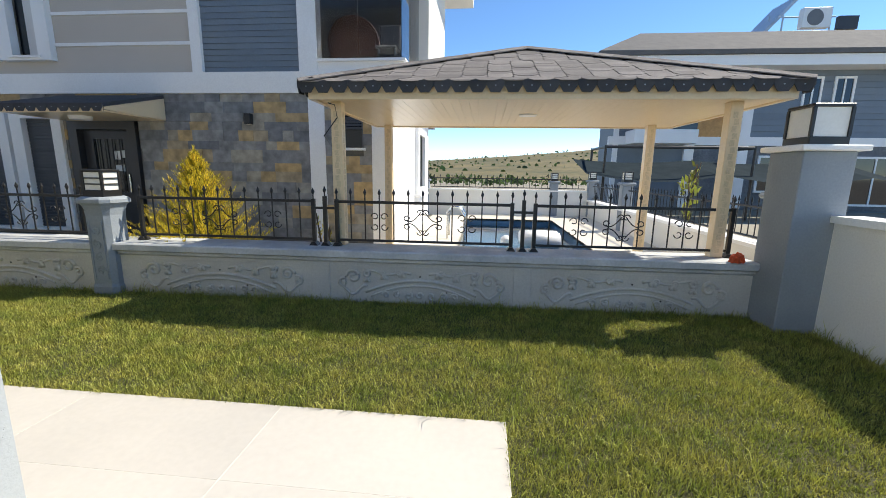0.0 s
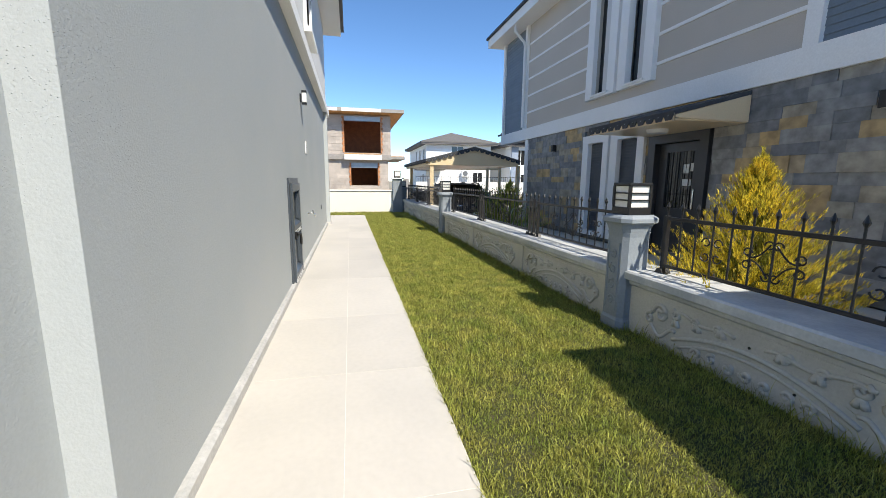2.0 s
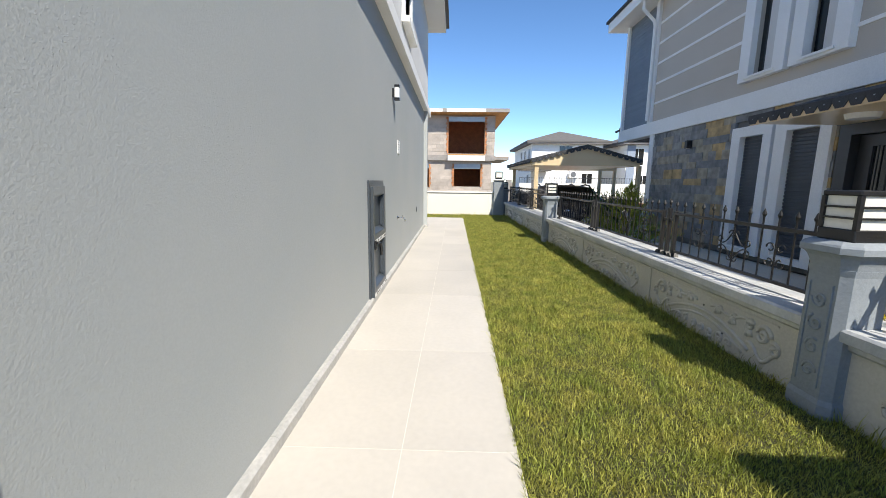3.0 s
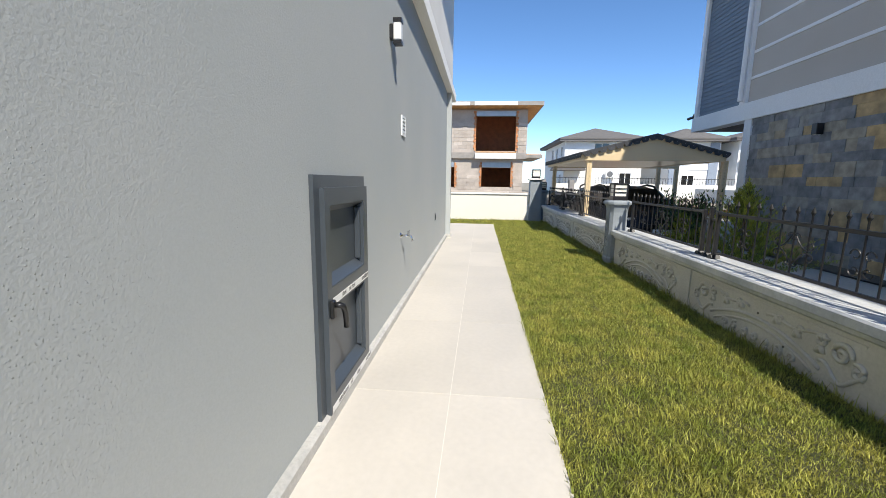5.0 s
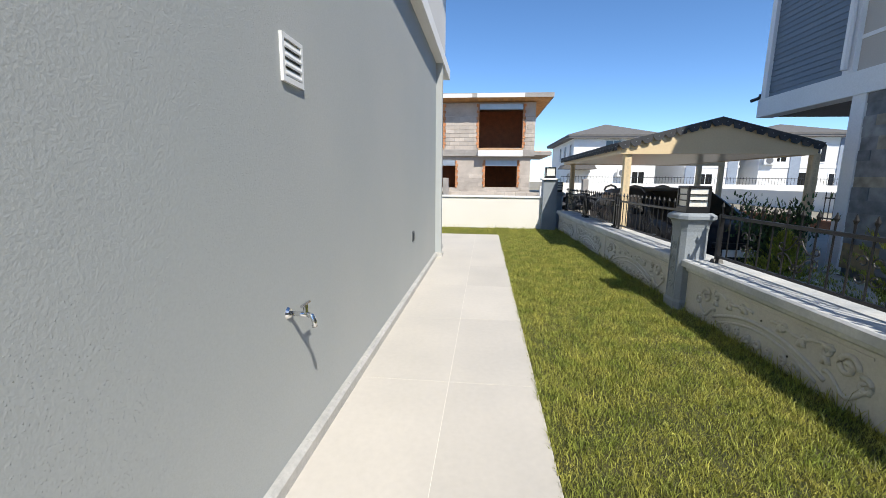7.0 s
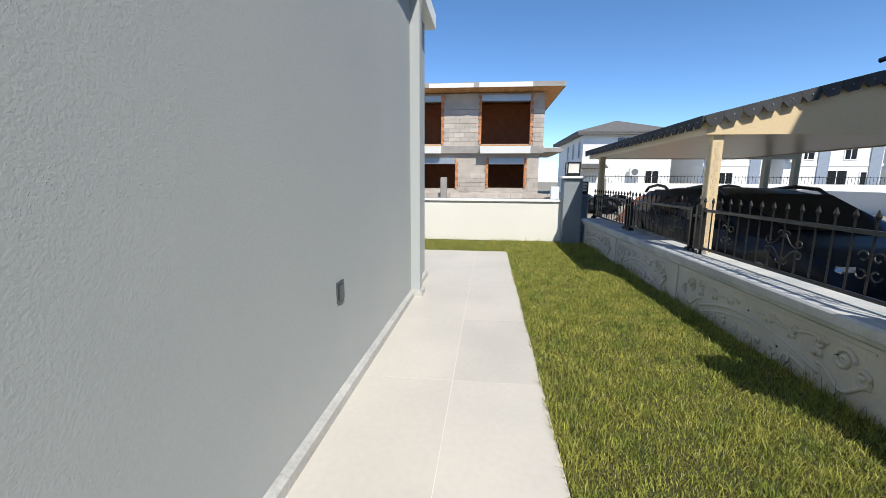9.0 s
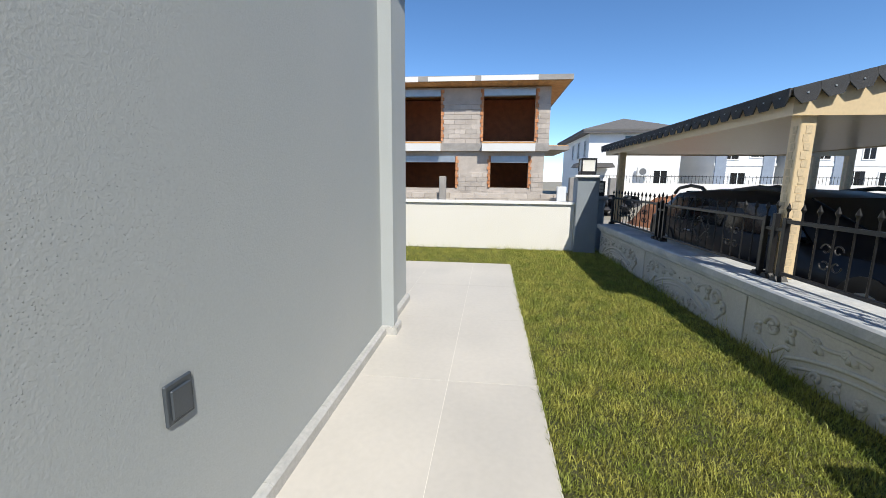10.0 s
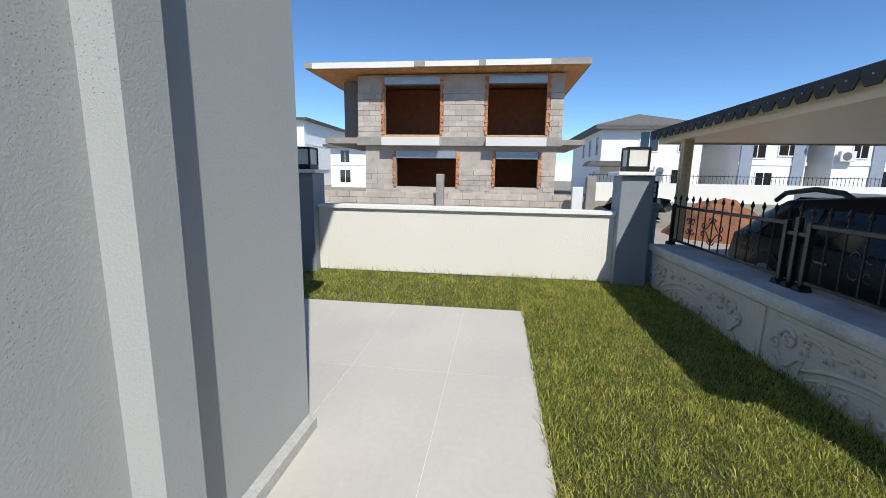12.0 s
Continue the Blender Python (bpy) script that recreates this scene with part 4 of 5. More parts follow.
part("plate", blocks((-11.745, -11.635, W - 0.002, W + 0.010, 0.62, 0.75), bevel=0.004), ANTHRACITE, so)
part("cover", blocks((-11.73, -11.65, W + 0.010, W + 0.018, 0.635, 0.73), bevel=0.004), ANTHRACITE, so)

# ---- skirting and path tiles ----
skirt = thing("baseboard", (-8, W, 0), "grey stone skirting tiles along the wall foot", "baseboard", kind="structure")
sk_me = mesh_of("skirting_tile", prism([(0, 0), (1, 0), (1, 0.8), (0.6, 1), (0, 1)], "x", -0.5, 0.5), PLINTH)
x = -1.29
while x > -15.0:
    w = min(0.6, x + 15.04)
    if not any(x - w - 0.02 < p < x - 0.0 for p in (-2.24, -14.07)):
        attach("skirting_tile", sk_me, skirt, m=Matrix.LocRotScale((x - w / 2, W, 0), None, (w - 0.003, 0.045, 0.075)))
    else:
        p0, p1 = (-2.31, -2.06) if x > -5 else (-14.14, -14.0)
        for a, b, y0, d in ((x - w, p0, W, 0.045), (p1, x, W, 0.045), (p0 - 0.03, p1 + 0.03, W + 0.107, 0.03)):
            if b - a > 0.01:
                attach("skirting_tile", sk_me, skirt, m=Matrix.LocRotScale(((a + b) / 2, y0, 0), None, (b - a - 0.002, d, 0.075)))
        for a in (p0 - 0.03, p1):
            attach("skirting_tile", sk_me, skirt, m=Matrix.LocRotScale((a + 0.015, W, 0), None, (0.03, 0.107, 0.0745)))
    x -= w
tile_me = mesh_of("tile", blocks((-0.5, 0.5, -0.5, 0.5, -1, 0)), TILE)
JOINTS = [0.06, -1.25, -2.48, -3.72, -4.97, -6.63, -8.0, -9.32, -10.65, -11.98, -13.22, -14.5, -15.78, -17.25]
for b, a in zip(JOINTS, JOINTS[1:]):
    rows = [(1.50, 2.2), (2.2, 2.8)]
    if a < -15.0:
        rows += [(0.9, 1.5), (0.3, 0.9)]
    if b > -1:
        rows += [(0.9, 1.5), (0.3, 0.9), (-0.3, 0.3), (-0.9, -0.3), (-1.5, -0.9)]
    for lo, hi in rows:
        attach("tile", tile_me, path, m=Matrix.LocRotScale(((a + b) / 2, (lo + hi) / 2, 0.0), None, (b - a - 0.003, hi - lo - 0.003, 0.005)))

# ---- unfinished house across the way ----
UX = -33.2
UP, LOW = [(-3.06, -0.34, 3.40, 6.05), (1.93, 4.63, 3.40, 6.05)], [(-2.5, 0.48, 0.9, 2.62), (2.37, 4.38, 0.95, 2.62)]
uh = thing("unfinished_house", (UX - 4, 0.5, 0), "unfinished two-storey house of grey blocks and raw concrete", "house")
part("wall", wall_holes("y", -4.4, 5.4, 3.28, 6.15, UX - 0.3, UX - 0.06, UP), BLOCK, uh)
part("wall", wall_holes("y", -4.05, 5.2, -0.06, 2.9, UX - 0.3, UX - 0.06, LOW), BLOCK, uh)
REDWALL = material("clay_block_wall", (0.46, 0.17, 0.08), 0.95, (0.32, 0.125, 0.065), 3, 0.8, 20, 0.2, 0.4)
part("inner_wall", blocks((UX - 3.7, UX - 3.5, -4.4, 5.4, -0.06, 6.15), (UX - 3.5, UX - 0.3, 0.6, 0.8, -0.06, 6.15)), REDWALL, uh, "clay block inner wall")
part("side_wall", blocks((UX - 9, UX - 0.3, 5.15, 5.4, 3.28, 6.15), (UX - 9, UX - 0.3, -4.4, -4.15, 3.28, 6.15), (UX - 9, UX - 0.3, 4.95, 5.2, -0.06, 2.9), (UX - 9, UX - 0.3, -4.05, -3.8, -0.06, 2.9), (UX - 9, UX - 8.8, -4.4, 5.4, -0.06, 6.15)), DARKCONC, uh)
part("wing_wall", blocks((UX - 1.6, UX - 1.4, -5.6, -4.4, 3.28, 6.15)), DARKCONC, uh)
part("floor_slab", blocks((UX - 9, UX + 0.15, -4.4, 5.4, 2.88, 3.28), (UX - 6, UX - 0.2, -6.2, -4.4, 2.98, 3.24), (UX - 6, UX - 0.2, 5.4, 6.5, 2.98, 3.18)), CONCRETE, uh)
for a, b in ((-3.1, -0.3), (1.9, 4.66)):
    part("slab_edge", blocks((UX + 0.15, UX + 0.45, a, b, 2.86, 3.25)), PALE, uh, "pale plastered slab edge")
part("roof_slab", blocks((UX - 10, UX + 1.0, -6.6, 6.3, 6.25, 6.5)), CONCRETE, uh)
part("roof_edge", blocks((UX + 1.0, UX + 1.04, -6.2, -1.4, 6.22, 6.47), (UX + 1.0, UX + 1.04, -0.9, 1.5, 6.24, 6.46), (UX + 1.0, UX + 1.04, 1.8, 4.6, 6.24, 6.48)), CREAM, uh, "pale patches on the slab edge")
shut = part("shuttering", blocks((UX - 9.8, UX + 0.95, -6.5, 6.2, 6.235, 6.248)), BOARD, uh, "orange shuttering boards")
board_me = unit_block("plank", BOARD)
pieces(shut, board_me, "plank", [(UX + 0.4, -6.5 + 0.26 * (i + 0.5), 6.22, 1.0, 0.25, 0.03) for i in range(48)])
pieces(uh, board_me, "plank", [(UX + 0.02, (a + b) / 2, 3.315, 0.34, b - a, 0.07) for a, b in ((-3.1, -0.3), (1.9, 4.66))] + [(UX - 2.5, -5.3, 3.27, 4, 1.7, 0.05), (UX - 2.5, 5.95, 3.21, 4, 1.1, 0.05)])
for a, b, z0, z1 in UP + LOW:
    part("shutter_box", blocks((UX - 0.28, UX + 0.02, a + 0.02, b - 0.02, z1 - 0.33, z1 - 0.0)), GALV, uh, "galvanised roller shutter box")
blk_me, brk_me = unit_block("block", BLOCK, 0.03), unit_block("brick", BRICK, 0.05)
rng = random.Random(8)


def block_face(y0, y1, z0, z1, holes):
    out, k, z = [], 0, z0
    while z < z1 - 0.05:
        h = min(0.25, z1 - z)
        y = y0 - (0.3 if k % 2 else 0)
        while y < y1:
            a, b = max(y, y0), min(y + 0.6, y1)
            spans = [(a, b)]
            for c, d, lo, hi in holes:
                if z < hi and z + h > lo:
                    spans = [q for s in spans for q in ((s[0], min(s[1], c - 0.17)), (max(s[0], d + 0.17), s[1])) if q[1] - q[0] > 0.05]
            out += [(UX - 0.035 + rng.uniform(-0.006, 0.006), (p + q) / 2, z + h / 2, 0.05, q - p - 0.012, h - 0.012) for p, q in spans]
            y += 0.6
        z, k = z + 0.25, k + 1
    return out


pieces(uh, blk_me, "block", block_face(-4.4, 5.4, 3.28, 5.35, UP) + block_face(-4.05, 5.2, 0.0, 1.75, LOW))
jamb = []
for c, d, lo, hi in UP + LOW:
    z, k = lo, 0
    while z < hi - 0.1:
        for y, s in ((c - 0.085, -1), (d + 0.085, 1)):
            wd = 0.17 if k % 2 else 0.11
            jamb.append((UX - 0.03, y + s * (wd - 0.17) / 2 * -1 * -1, z + 0.09, 0.07, wd, 0.17))
        z, k = z + 0.19, k + 1
pieces(uh, brk_me, "brick", jamb)
lw = thing("block_wall", (-30, 0, 0), "low unrendered block wall in front of the unfinished house", "wall", kind="structure")
pieces(lw, blk_me, "block", [(-30, -5.2 + 0.6 * i + (0.3 if k % 2 else 0), 0.12 + 0.25 * k, 0.2, 0.588, 0.238) for k in range(-1, 3) for i in range(19)])
for y, h, w in ((0.2, 1.5, 0.3), (-5.4, 1.55, 0.5), (6.1, 1.5, 0.35), (7.8, 1.5, 0.3)):
    solid("concrete_stub", blocks((-29.95, -29.6, y - w / 2, y + w / 2, -0.06, h), bevel=0.02), CONCRETE, "raw concrete stub column with rough top", "column", group="stub columns by the building site")
solid("meter_box", blocks((-29.5, -29.3, 5.35, 5.75, -0.06, 1.1), bevel=0.02), PLASTIC, "white electric meter box on a stub", "meter box")
rb = thing("rubble_bag", (-28.5, 7.0, -0.06), "dark filled sacks heaped on the ground", "sack")
bm = bmesh.new()
for i in range(6):
    made = bmesh.ops.create_icosphere(bm, subdivisions=2, radius=0.4)["verts"]
    for q in made:
        q.co = Vector((q.co.x * 1.2, q.co.y, q.co.z * 0.75)) * (1 + 0.2 * noise.noise(q.co * 3 + Vector((i, 0, 0)))) + Vector((-28.5 + rng.uniform(-0.6, 0.6), 6.4 + i * 0.35, 0.2 + 0.3 * (i % 2)))
part("sacks", bm, material("sack_cloth", (0.05, 0.05, 0.055), 0.8), rb)
bm = bmesh.new()
made = bmesh.ops.create_grid(bm, x_segments=24, y_segments=24, size=1.6)["verts"]
for q in made:
    r = math.hypot(q.co.x, q.co.y) / 1.6
    q.co = Vector((-24.5 + q.co.x, 8.2 + q.co.y * 0.75, -0.08 + max(0, 1 - r * r) * 1.0 + 0.12 * noise.noise(q.co * 3)))
solid("earth_mound", bm, EARTH, "heap of red-brown earth beyond the carport", "earth heap")

# ---- houses in the distance ----
def window_unit(house, axis, c, z0, z1, w, at, dark=True):
    f = 0.09
    if axis == "x":
        wf = part("window", wall_holes("y", c - w / 2 - f, c + w / 2 + f, z0 - f, z1 + f, at - 0.05, at + 0.06, [(c - w / 2, c + w / 2, z0, z1)]), WHITE, house)
        part("pane", blocks((at, at + 0.02, c - w / 2, c + w / 2, z0, z1)), DARKGLASS, wf)
        part("mullion", blocks((at + 0.02, at + 0.05, c - 0.03, c + 0.03, z0, z1)), WHITE, wf)
    else:
        wf = part("window", wall_holes("x", c - w / 2 - f, c + w / 2 + f, z0 - f, z1 + f, at - 0.06, at + 0.05, [(c - w / 2, c + w / 2, z0, z1)]), WHITE, house)
        part("pane", blocks((c - w / 2, c + w / 2, at - 0.02, at, z0, z1)), DARKGLASS, wf)
        part("mullion", blocks((c - 0.03, c + 0.03, at - 0.05, at - 0.02, z0, z1)), WHITE, wf)


def hip_roof(x0, x1, y0, y1, z, h):
    bm = bmesh.new()
    cx, cy, r = (x0 + x1) / 2, (y0 + y1) / 2, min(x1 - x0, y1 - y0) / 2
    base = [bm.verts.new(p) for p in ((x0, y0, z), (x1, y0, z), (x1, y1, z), (x0, y1, z))]
    low = [bm.verts.new((q.co.x, q.co.y, z - 0.18)) for q in base]
    if x1 - x0 > y1 - y0:
        a, b = bm.verts.new((x0 + r, cy, z + h)), bm.verts.new((x1 - r, cy, z + h))
        faces = ((base[0], base[1], b, a), (base[2], base[3], a, b), (base[1], base[2], b), (base[3], base[0], a))
    else:
        a, b = bm.verts.new((cx, y0 + r, z + h)), bm.verts.new((cx, y1 - r, z + h))
        faces = ((base[1], base[2], b, a), (base[3], base[0], a, b), (base[0], base[1], a), (base[2], base[3], b))
    for f in faces:
        bm.faces.new(f)
    for i in range(4):
        bm.faces.new((low[i], low[(i + 1) % 4], base[(i + 1) % 4], base[i]))
    bm.faces.new(low[::-1])
    return bm


def ac_unit(x, y, z, axis="x", s=1.0):
    g = thing("air_conditioner", (x, y, z), "white outdoor air conditioner unit with a round grille", "air conditioner", "outdoor air conditioners")
    if axis == "x":
        part("case", blocks((x - 0.15, x + 0.15, y - 0.42 * s, y + 0.42 * s, z, z + 0.6 * s), bevel=0.02), PLASTIC, g)
        bm = bmesh.new()
        rod(bm, (x + 0.15, y - 0.08, z + 0.3 * s), (x + 0.165, y - 0.08, z + 0.3 * s), 0.24 * s, 24)
    else:
        part("case", blocks((x - 0.42 * s, x + 0.42 * s, y - 0.15, y + 0.15, z, z + 0.6 * s), bevel=0.02), PLASTIC, g)
        bm = bmesh.new()
        rod(bm, (x - 0.08, y - 0.15, z + 0.3 * s), (x - 0.08, y - 0.165, z + 0.3 * s), 0.24 * s, 24)
    part("grille", bm, GREYPL, g)


def far_house(x0, x1, y0, y1, h, wall, label, wins, roof_h=1.5, over=0.7, bandz=None, roofmat=None):
    g = thing("house", ((x0 + x1) / 2, (y0 + y1) / 2, 0), label, "house", "houses in the distance")
    part("wall", blocks((x0, x1, y0, y1, -0.06, h + 0.08)), wall, g)
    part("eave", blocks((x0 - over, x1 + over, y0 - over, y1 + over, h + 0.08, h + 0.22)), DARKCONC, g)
    part("roof", hip_roof(x0 - over - 0.05, x1 + over + 0.05, y0 - over - 0.05, y1 + over + 0.05, h + 0.41, roof_h), roofmat or ROOFTILE, g)
    if bandz:
        part("band", blocks((x0 - 0.05, x1 + 0.05, y0 - 0.05, y1 + 0.05, bandz, bandz + 0.28)), WHITE, g)
    for axis, c, z0, z1, w in wins:
        window_unit(g, axis, c, z0, z1, w, x1 if axis == "x" else y0)
    return g


far_house(-66, -52, 11.6, 20.0, 5.75, WHITE, "white two-storey house with a grey hipped tile roof", [("x", 15.6, 4.0, 5.6, 1.5), ("x", 18.6, 4.0, 5.4, 1.0), ("x", 18.3, 0.8, 2.4, 1.2), ("y", -53.5, 3.7, 5.3, 0.8), ("y", -56.5, 3.7, 5.3, 0.8), ("y", -59.5, 3.7, 5.3, 0.8), ("y", -54, 0.6, 2.2, 0.9)], 1.6)
ac_unit(-51.6, 16.6, 1.9, s=1.3)
part("porch_roof", prism([(10.0, 2.6), (13.5, 2.6), (13.2, 3.0), (10.3, 3.0)], "x", -51.9, -49.5), ROOFTILE, thing("porch", (-50.5, 11.8, 0), "small tiled porch of the white house", "porch"))
PALEBLUE = material("pale_blue_render", (0.30, 0.35, 0.43), 0.85)
far_house(-60, -50, 22.0, 27.0, 5.6, WHITE, "white house with pale blue strips and a hipped roof", [("x", 23.3, 3.4, 5.2, 1.2), ("x", 25.6, 3.6, 5.0, 1.4), ("x", 24, 0.6, 2.2, 1.2)], 1.3, bandz=2.8)
far_house(-58, -49, 28.2, 36.0, 5.6, WHITE, "white house with pale blue corner panels", [("x", 30.0, 3.4, 5.0, 1.0), ("x", 33.4, 3.4, 5.0, 0.9), ("x", 32.5, 0.4, 2.4, 1.6), ("x", 34.9, 0.6, 2.3, 1.0)], 1.3, bandz=2.8)
ac_unit(-48.7, 28.9, 3.1, s=1.3)
for y, px in ((31.3, -49), (35.4, -49), (22.5, -50), (26.4, -50)):
    solid("facade_panel", blocks((px + 0.03, px + 0.1, y - 0.45, y + 0.45, 0, 5.6)), PALEBLUE, "pale blue painted facade strip", "facade panel", group="painted facade strips")
far_house(-52, -42, 38.5, 47, 5.6, WHITE, "white house with a dark upper storey", [("x", 41, 0.6, 2.3, 1.4), ("x", 44.5, 0.6, 2.3, 1.0)], 1.2)
solid("dark_storey", blocks((-41.98, -41.9, 38.4, 47, 3.0, 5.6)), BLUEBOARD, "dark clad upper storey of a far house", "cladding")
far_house(-78, -66, -19.5, -12.2, 5.0, WHITE, "white apartment house with balconies", [("x", -17.5, 3.2, 4.7, 1.2), ("x", -14, 3.2, 4.7, 1.2), ("x", -17.5, 0.6, 2.2, 1.4), ("x", -14, 0.6, 2.2, 1.4)], 0.9, bandz=2.8)
far_house(-82, -74, 2.0, 8.6, 5.2, WHITE, "white house far behind the building site", [("x", 4, 3.4, 4.9, 1.0), ("x", 6.8, 3.4, 4.9, 1.0), ("x", 5.4, 0.6, 2.3, 1.2)], 1.0, bandz=2.8)
far_house(-88, -70, -40, -25, 9.0, WHITE, "tall white block of flats", [("x", -27, 6.6, 8.2, 1.2), ("x", -27, 3.4, 5.0, 1.2)], 0.8, bandz=5.8)
structure("far_wall", blocks((-44, -43.8, 9, 40, -0.06, 1.25)), CREAM, "long pale garden wall across the road", "wall")
fr = thing("far_fence", (-43.9, 20, 1.25), "dark railing on the far garden wall", "fence")
bm = bmesh.new()
box(bm, -43.92, -43.88, 9, 40, 1.75, 1.79)
for i in range(125):
    box(bm, -43.91, -43.89, 9 + i * 0.25, 9.02 + i * 0.25, 1.25, 1.85)
tagged(part("railing", bm, IRON, fr), kind="stuff")

# neighbour's rear fence beyond the carport
rf = thing("rear_fence", (-13, 12.5, 0), "black spear-topped iron fence across the drive", "fence")
bm = bmesh.new()
box(bm, -20, -8, 12.48, 12.52, 0.95, 0.99)
box(bm, -20, -8, 12.48, 12.52, 0.35, 0.39)
for i in range(70):
    x = -20 + i * 0.172
    box(bm, x, x + 0.018, 12.49, 12.51, 0.3, 1.1)
    rod(bm, (x + 0.009, 12.5, 1.1), (x + 0.009, 12.5, 1.17), 0.02, 4, 0.002)
tagged(part("pickets", bm, IRON, rf), kind="stuff")
structure("drive", blocks((-26, -13.6, 5.2, 12.4, -0.06, -0.03)), material("drive_paving", (0.38, 0.33, 0.27), 0.8, (0.30, 0.265, 0.22), 2, 0.7, 30, 0.08, 0.1), "grey-beige paved drive beside the carport", "drive")
structure("rear_low_wall", blocks((-26, -8, 12.4, 12.6, -0.06, 0.3)), EARTH, "rust-red low wall under the rear fence", "wall")
structure("rear_white_wall", blocks((-40, -6, 20, 20.2, -0.06, 0.95)), CREAM, "long cream wall behind the drive", "wall")

# ---- blue house behind the pool ----
BY = 20.0
b2 = thing("blue_house", (11, 22, 0), "slate blue two-storey house with white trims and a grey roof", "house")
part("wall", blocks((5.6, 21, BY, 22.6, -0.06, 5.75)), BLUEBOARD, b2)
pieces(b2, board, "board", [(16.0, BY - 0.002, 3.05 + 0.25 * (i + 0.5), 9.8, 1.5, 0.246) for i in range(11)] + [(6.2, BY - 0.002, 3.05 + 0.25 * (i + 0.5), 1.1, 1.5, 0.246) for i in range(11)])
part("stone_base", blocks((8.6, 21, BY - 0.08, BY, 0, 2.7)), material("grey_stone", (0.17, 0.18, 0.19), 0.85, (0.11, 0.12, 0.13), 2.5, 0.9, 12, 0.2, 0.4), b2, "grey stone ground floor")
part("band", blocks((5.3, 21, BY - 0.14, BY + 0.1, 2.7, 3.05)), WHITE, b2)
part("orange_panel", blocks((8.9, 10.7, BY - 0.1, BY, 3.05, 4.5)), BOARD, b2, "orange wood-look panel")
for a, b in ((8.5, 8.9), (10.7, 11.1), (5.5, 5.7)):
    part("trim", blocks((a, b, BY - 0.12, BY, 0, 5.75)), WHITE, b2)
bay = part("balcony_wall", blocks((6.0, 8.5, BY - 1.2, BY, 2.7, 3.25)), WHITE, b2)
part("balcony_glass", blocks((6.05, 8.45, BY - 1.15, BY - 1.1, 3.25, 4.6)), DARKGLASS, bay)
window_unit(b2, "y", 13.3, 3.45, 5.4, 0.55, BY - 0.02)
window_unit(b2, "y", 14.5, 3.45, 5.4, 0.62, BY - 0.02)
window_unit(b2, "y", 12.4, 0.8, 2.2, 1.5, BY - 0.09)
window_unit(b2, "y", 16.2, 0.3, 2.2, 1.6, BY - 0.09)
part("eave", blocks((4.5, 22, BY - 0.9, 23.4, 5.75, 6.15)), WHITE, b2)
part("roof", hip_roof(4.4, 22.1, BY - 1.0, 23.5, 6.34, 1.3), ROOFTILE, b2)
GX, GY = 1.7, 2.0
rack = thing("roof_rack", (12.6 + GX, 20 + GY, 7.0), "steel roof rack with a water heater panel", "rack")
bm = bmesh.new()
for p, q in (((11.4, 20.2, 7.0), (11.4, 20.2, 8.6)), ((13.4, 20.2, 7.0), (13.4, 20.2, 8.9)), ((11.4, 21.2, 7.2), (11.4, 21.2, 8.9)), ((13.4, 21.2, 7.2), (13.4, 21.2, 8.9)), ((11.2, 20.2, 7.9), (14.2, 20.2, 7.9)), ((11.2, 20.2, 8.5), (13.6, 20.2, 8.5)), ((13.4, 20.2, 7.0), (14.3, 20.2, 8.3))):
    rod(bm, Vector(p) + Vector((GX, GY, 0)), Vector(q) + Vector((GX, GY, 0)), 0.035, 6)
part("frame", bm, GALV, rack)
part("solar_panel", prism([(10.4 + GX, 7.5), (12.2 + GX, 9.6), (12.3 + GX, 9.5), (10.5 + GX, 7.4)], "y", 20.6 + GY, 22.4 + GY), GALV, rack, "pale tilted solar panel")
part("control_box", blocks((13.7 + GX, 14.5 + GX, 20.1 + GY, 20.3 + GY, 7.95, 8.5)), DARKDOOR, rack)
ac_unit(12.6 + GX, 20.0 + GY, 7.95, "y", 1.4)
ac_unit(11.3 + GX, 20.0 + GY, 7.2, "y", 0.9)
ac_unit(10.5 + GX, 20.0 + GY, 7.1, "y", 0.7)

# ---- pool terrace ----
structure("terrace", blocks((-1.75, -0.6, 5.05, 14, -0.06, 0.0), (-0.6, 4.6, 5.05, 8.2, -0.06, 0.0), (-0.6, 4.6, 13.2, 14.6, -0.06, 0.0), (1.95, 4.6, 8.2, 13.2, -0.06, 0.0), (-13.6, -1.75, 5.05, HY, -0.06, -0.01)), PAVE, "pale stone pool terrace", "terrace")
structure("pool_basin", blocks((-0.62, -0.6, 8.2, 13.2, -1.4, -0.01), (1.95, 1.97, 8.2, 13.2, -1.4, -0.01), (-0.6, 1.95, 8.18, 8.2, -1.4, -0.01), (-0.6, 1.95, 13.2, 13.22, -1.4, -0.01), (-0.6, 1.95, 8.2, 13.2, -1.42, -1.4)), POOLTILE, "blue tiled pool basin", "pool")
wm = glass("water", (0.75, 0.9, 0.95), 0.02)
wnoise = wm.node_tree.nodes.new("ShaderNodeTexNoise")
wbump = wm.node_tree.nodes.new("ShaderNodeBump")
wnoise.inputs["Scale"].default_value, wbump.inputs["Strength"].default_value = 6.0, 0.25
wm.node_tree.links.new(wnoise.outputs[0], wbump.inputs["Height"])
wm.node_tree.links.new(wbump.outputs[0], wm.node_tree.nodes["Principled BSDF"].inputs["Normal"])
bm = bmesh.new()
bmesh.ops.create_grid(bm, x_segments=2, y_segments=2, size=0.5)
bmesh.ops.transform(bm, matrix=Matrix.Translation((0.675, 10.7, -0.14)) @ Matrix.Diagonal((2.54, 4.99, 1, 1)), verts=bm.verts)
wob = structure("water", bm, wm, "clear blue pool water", "water")
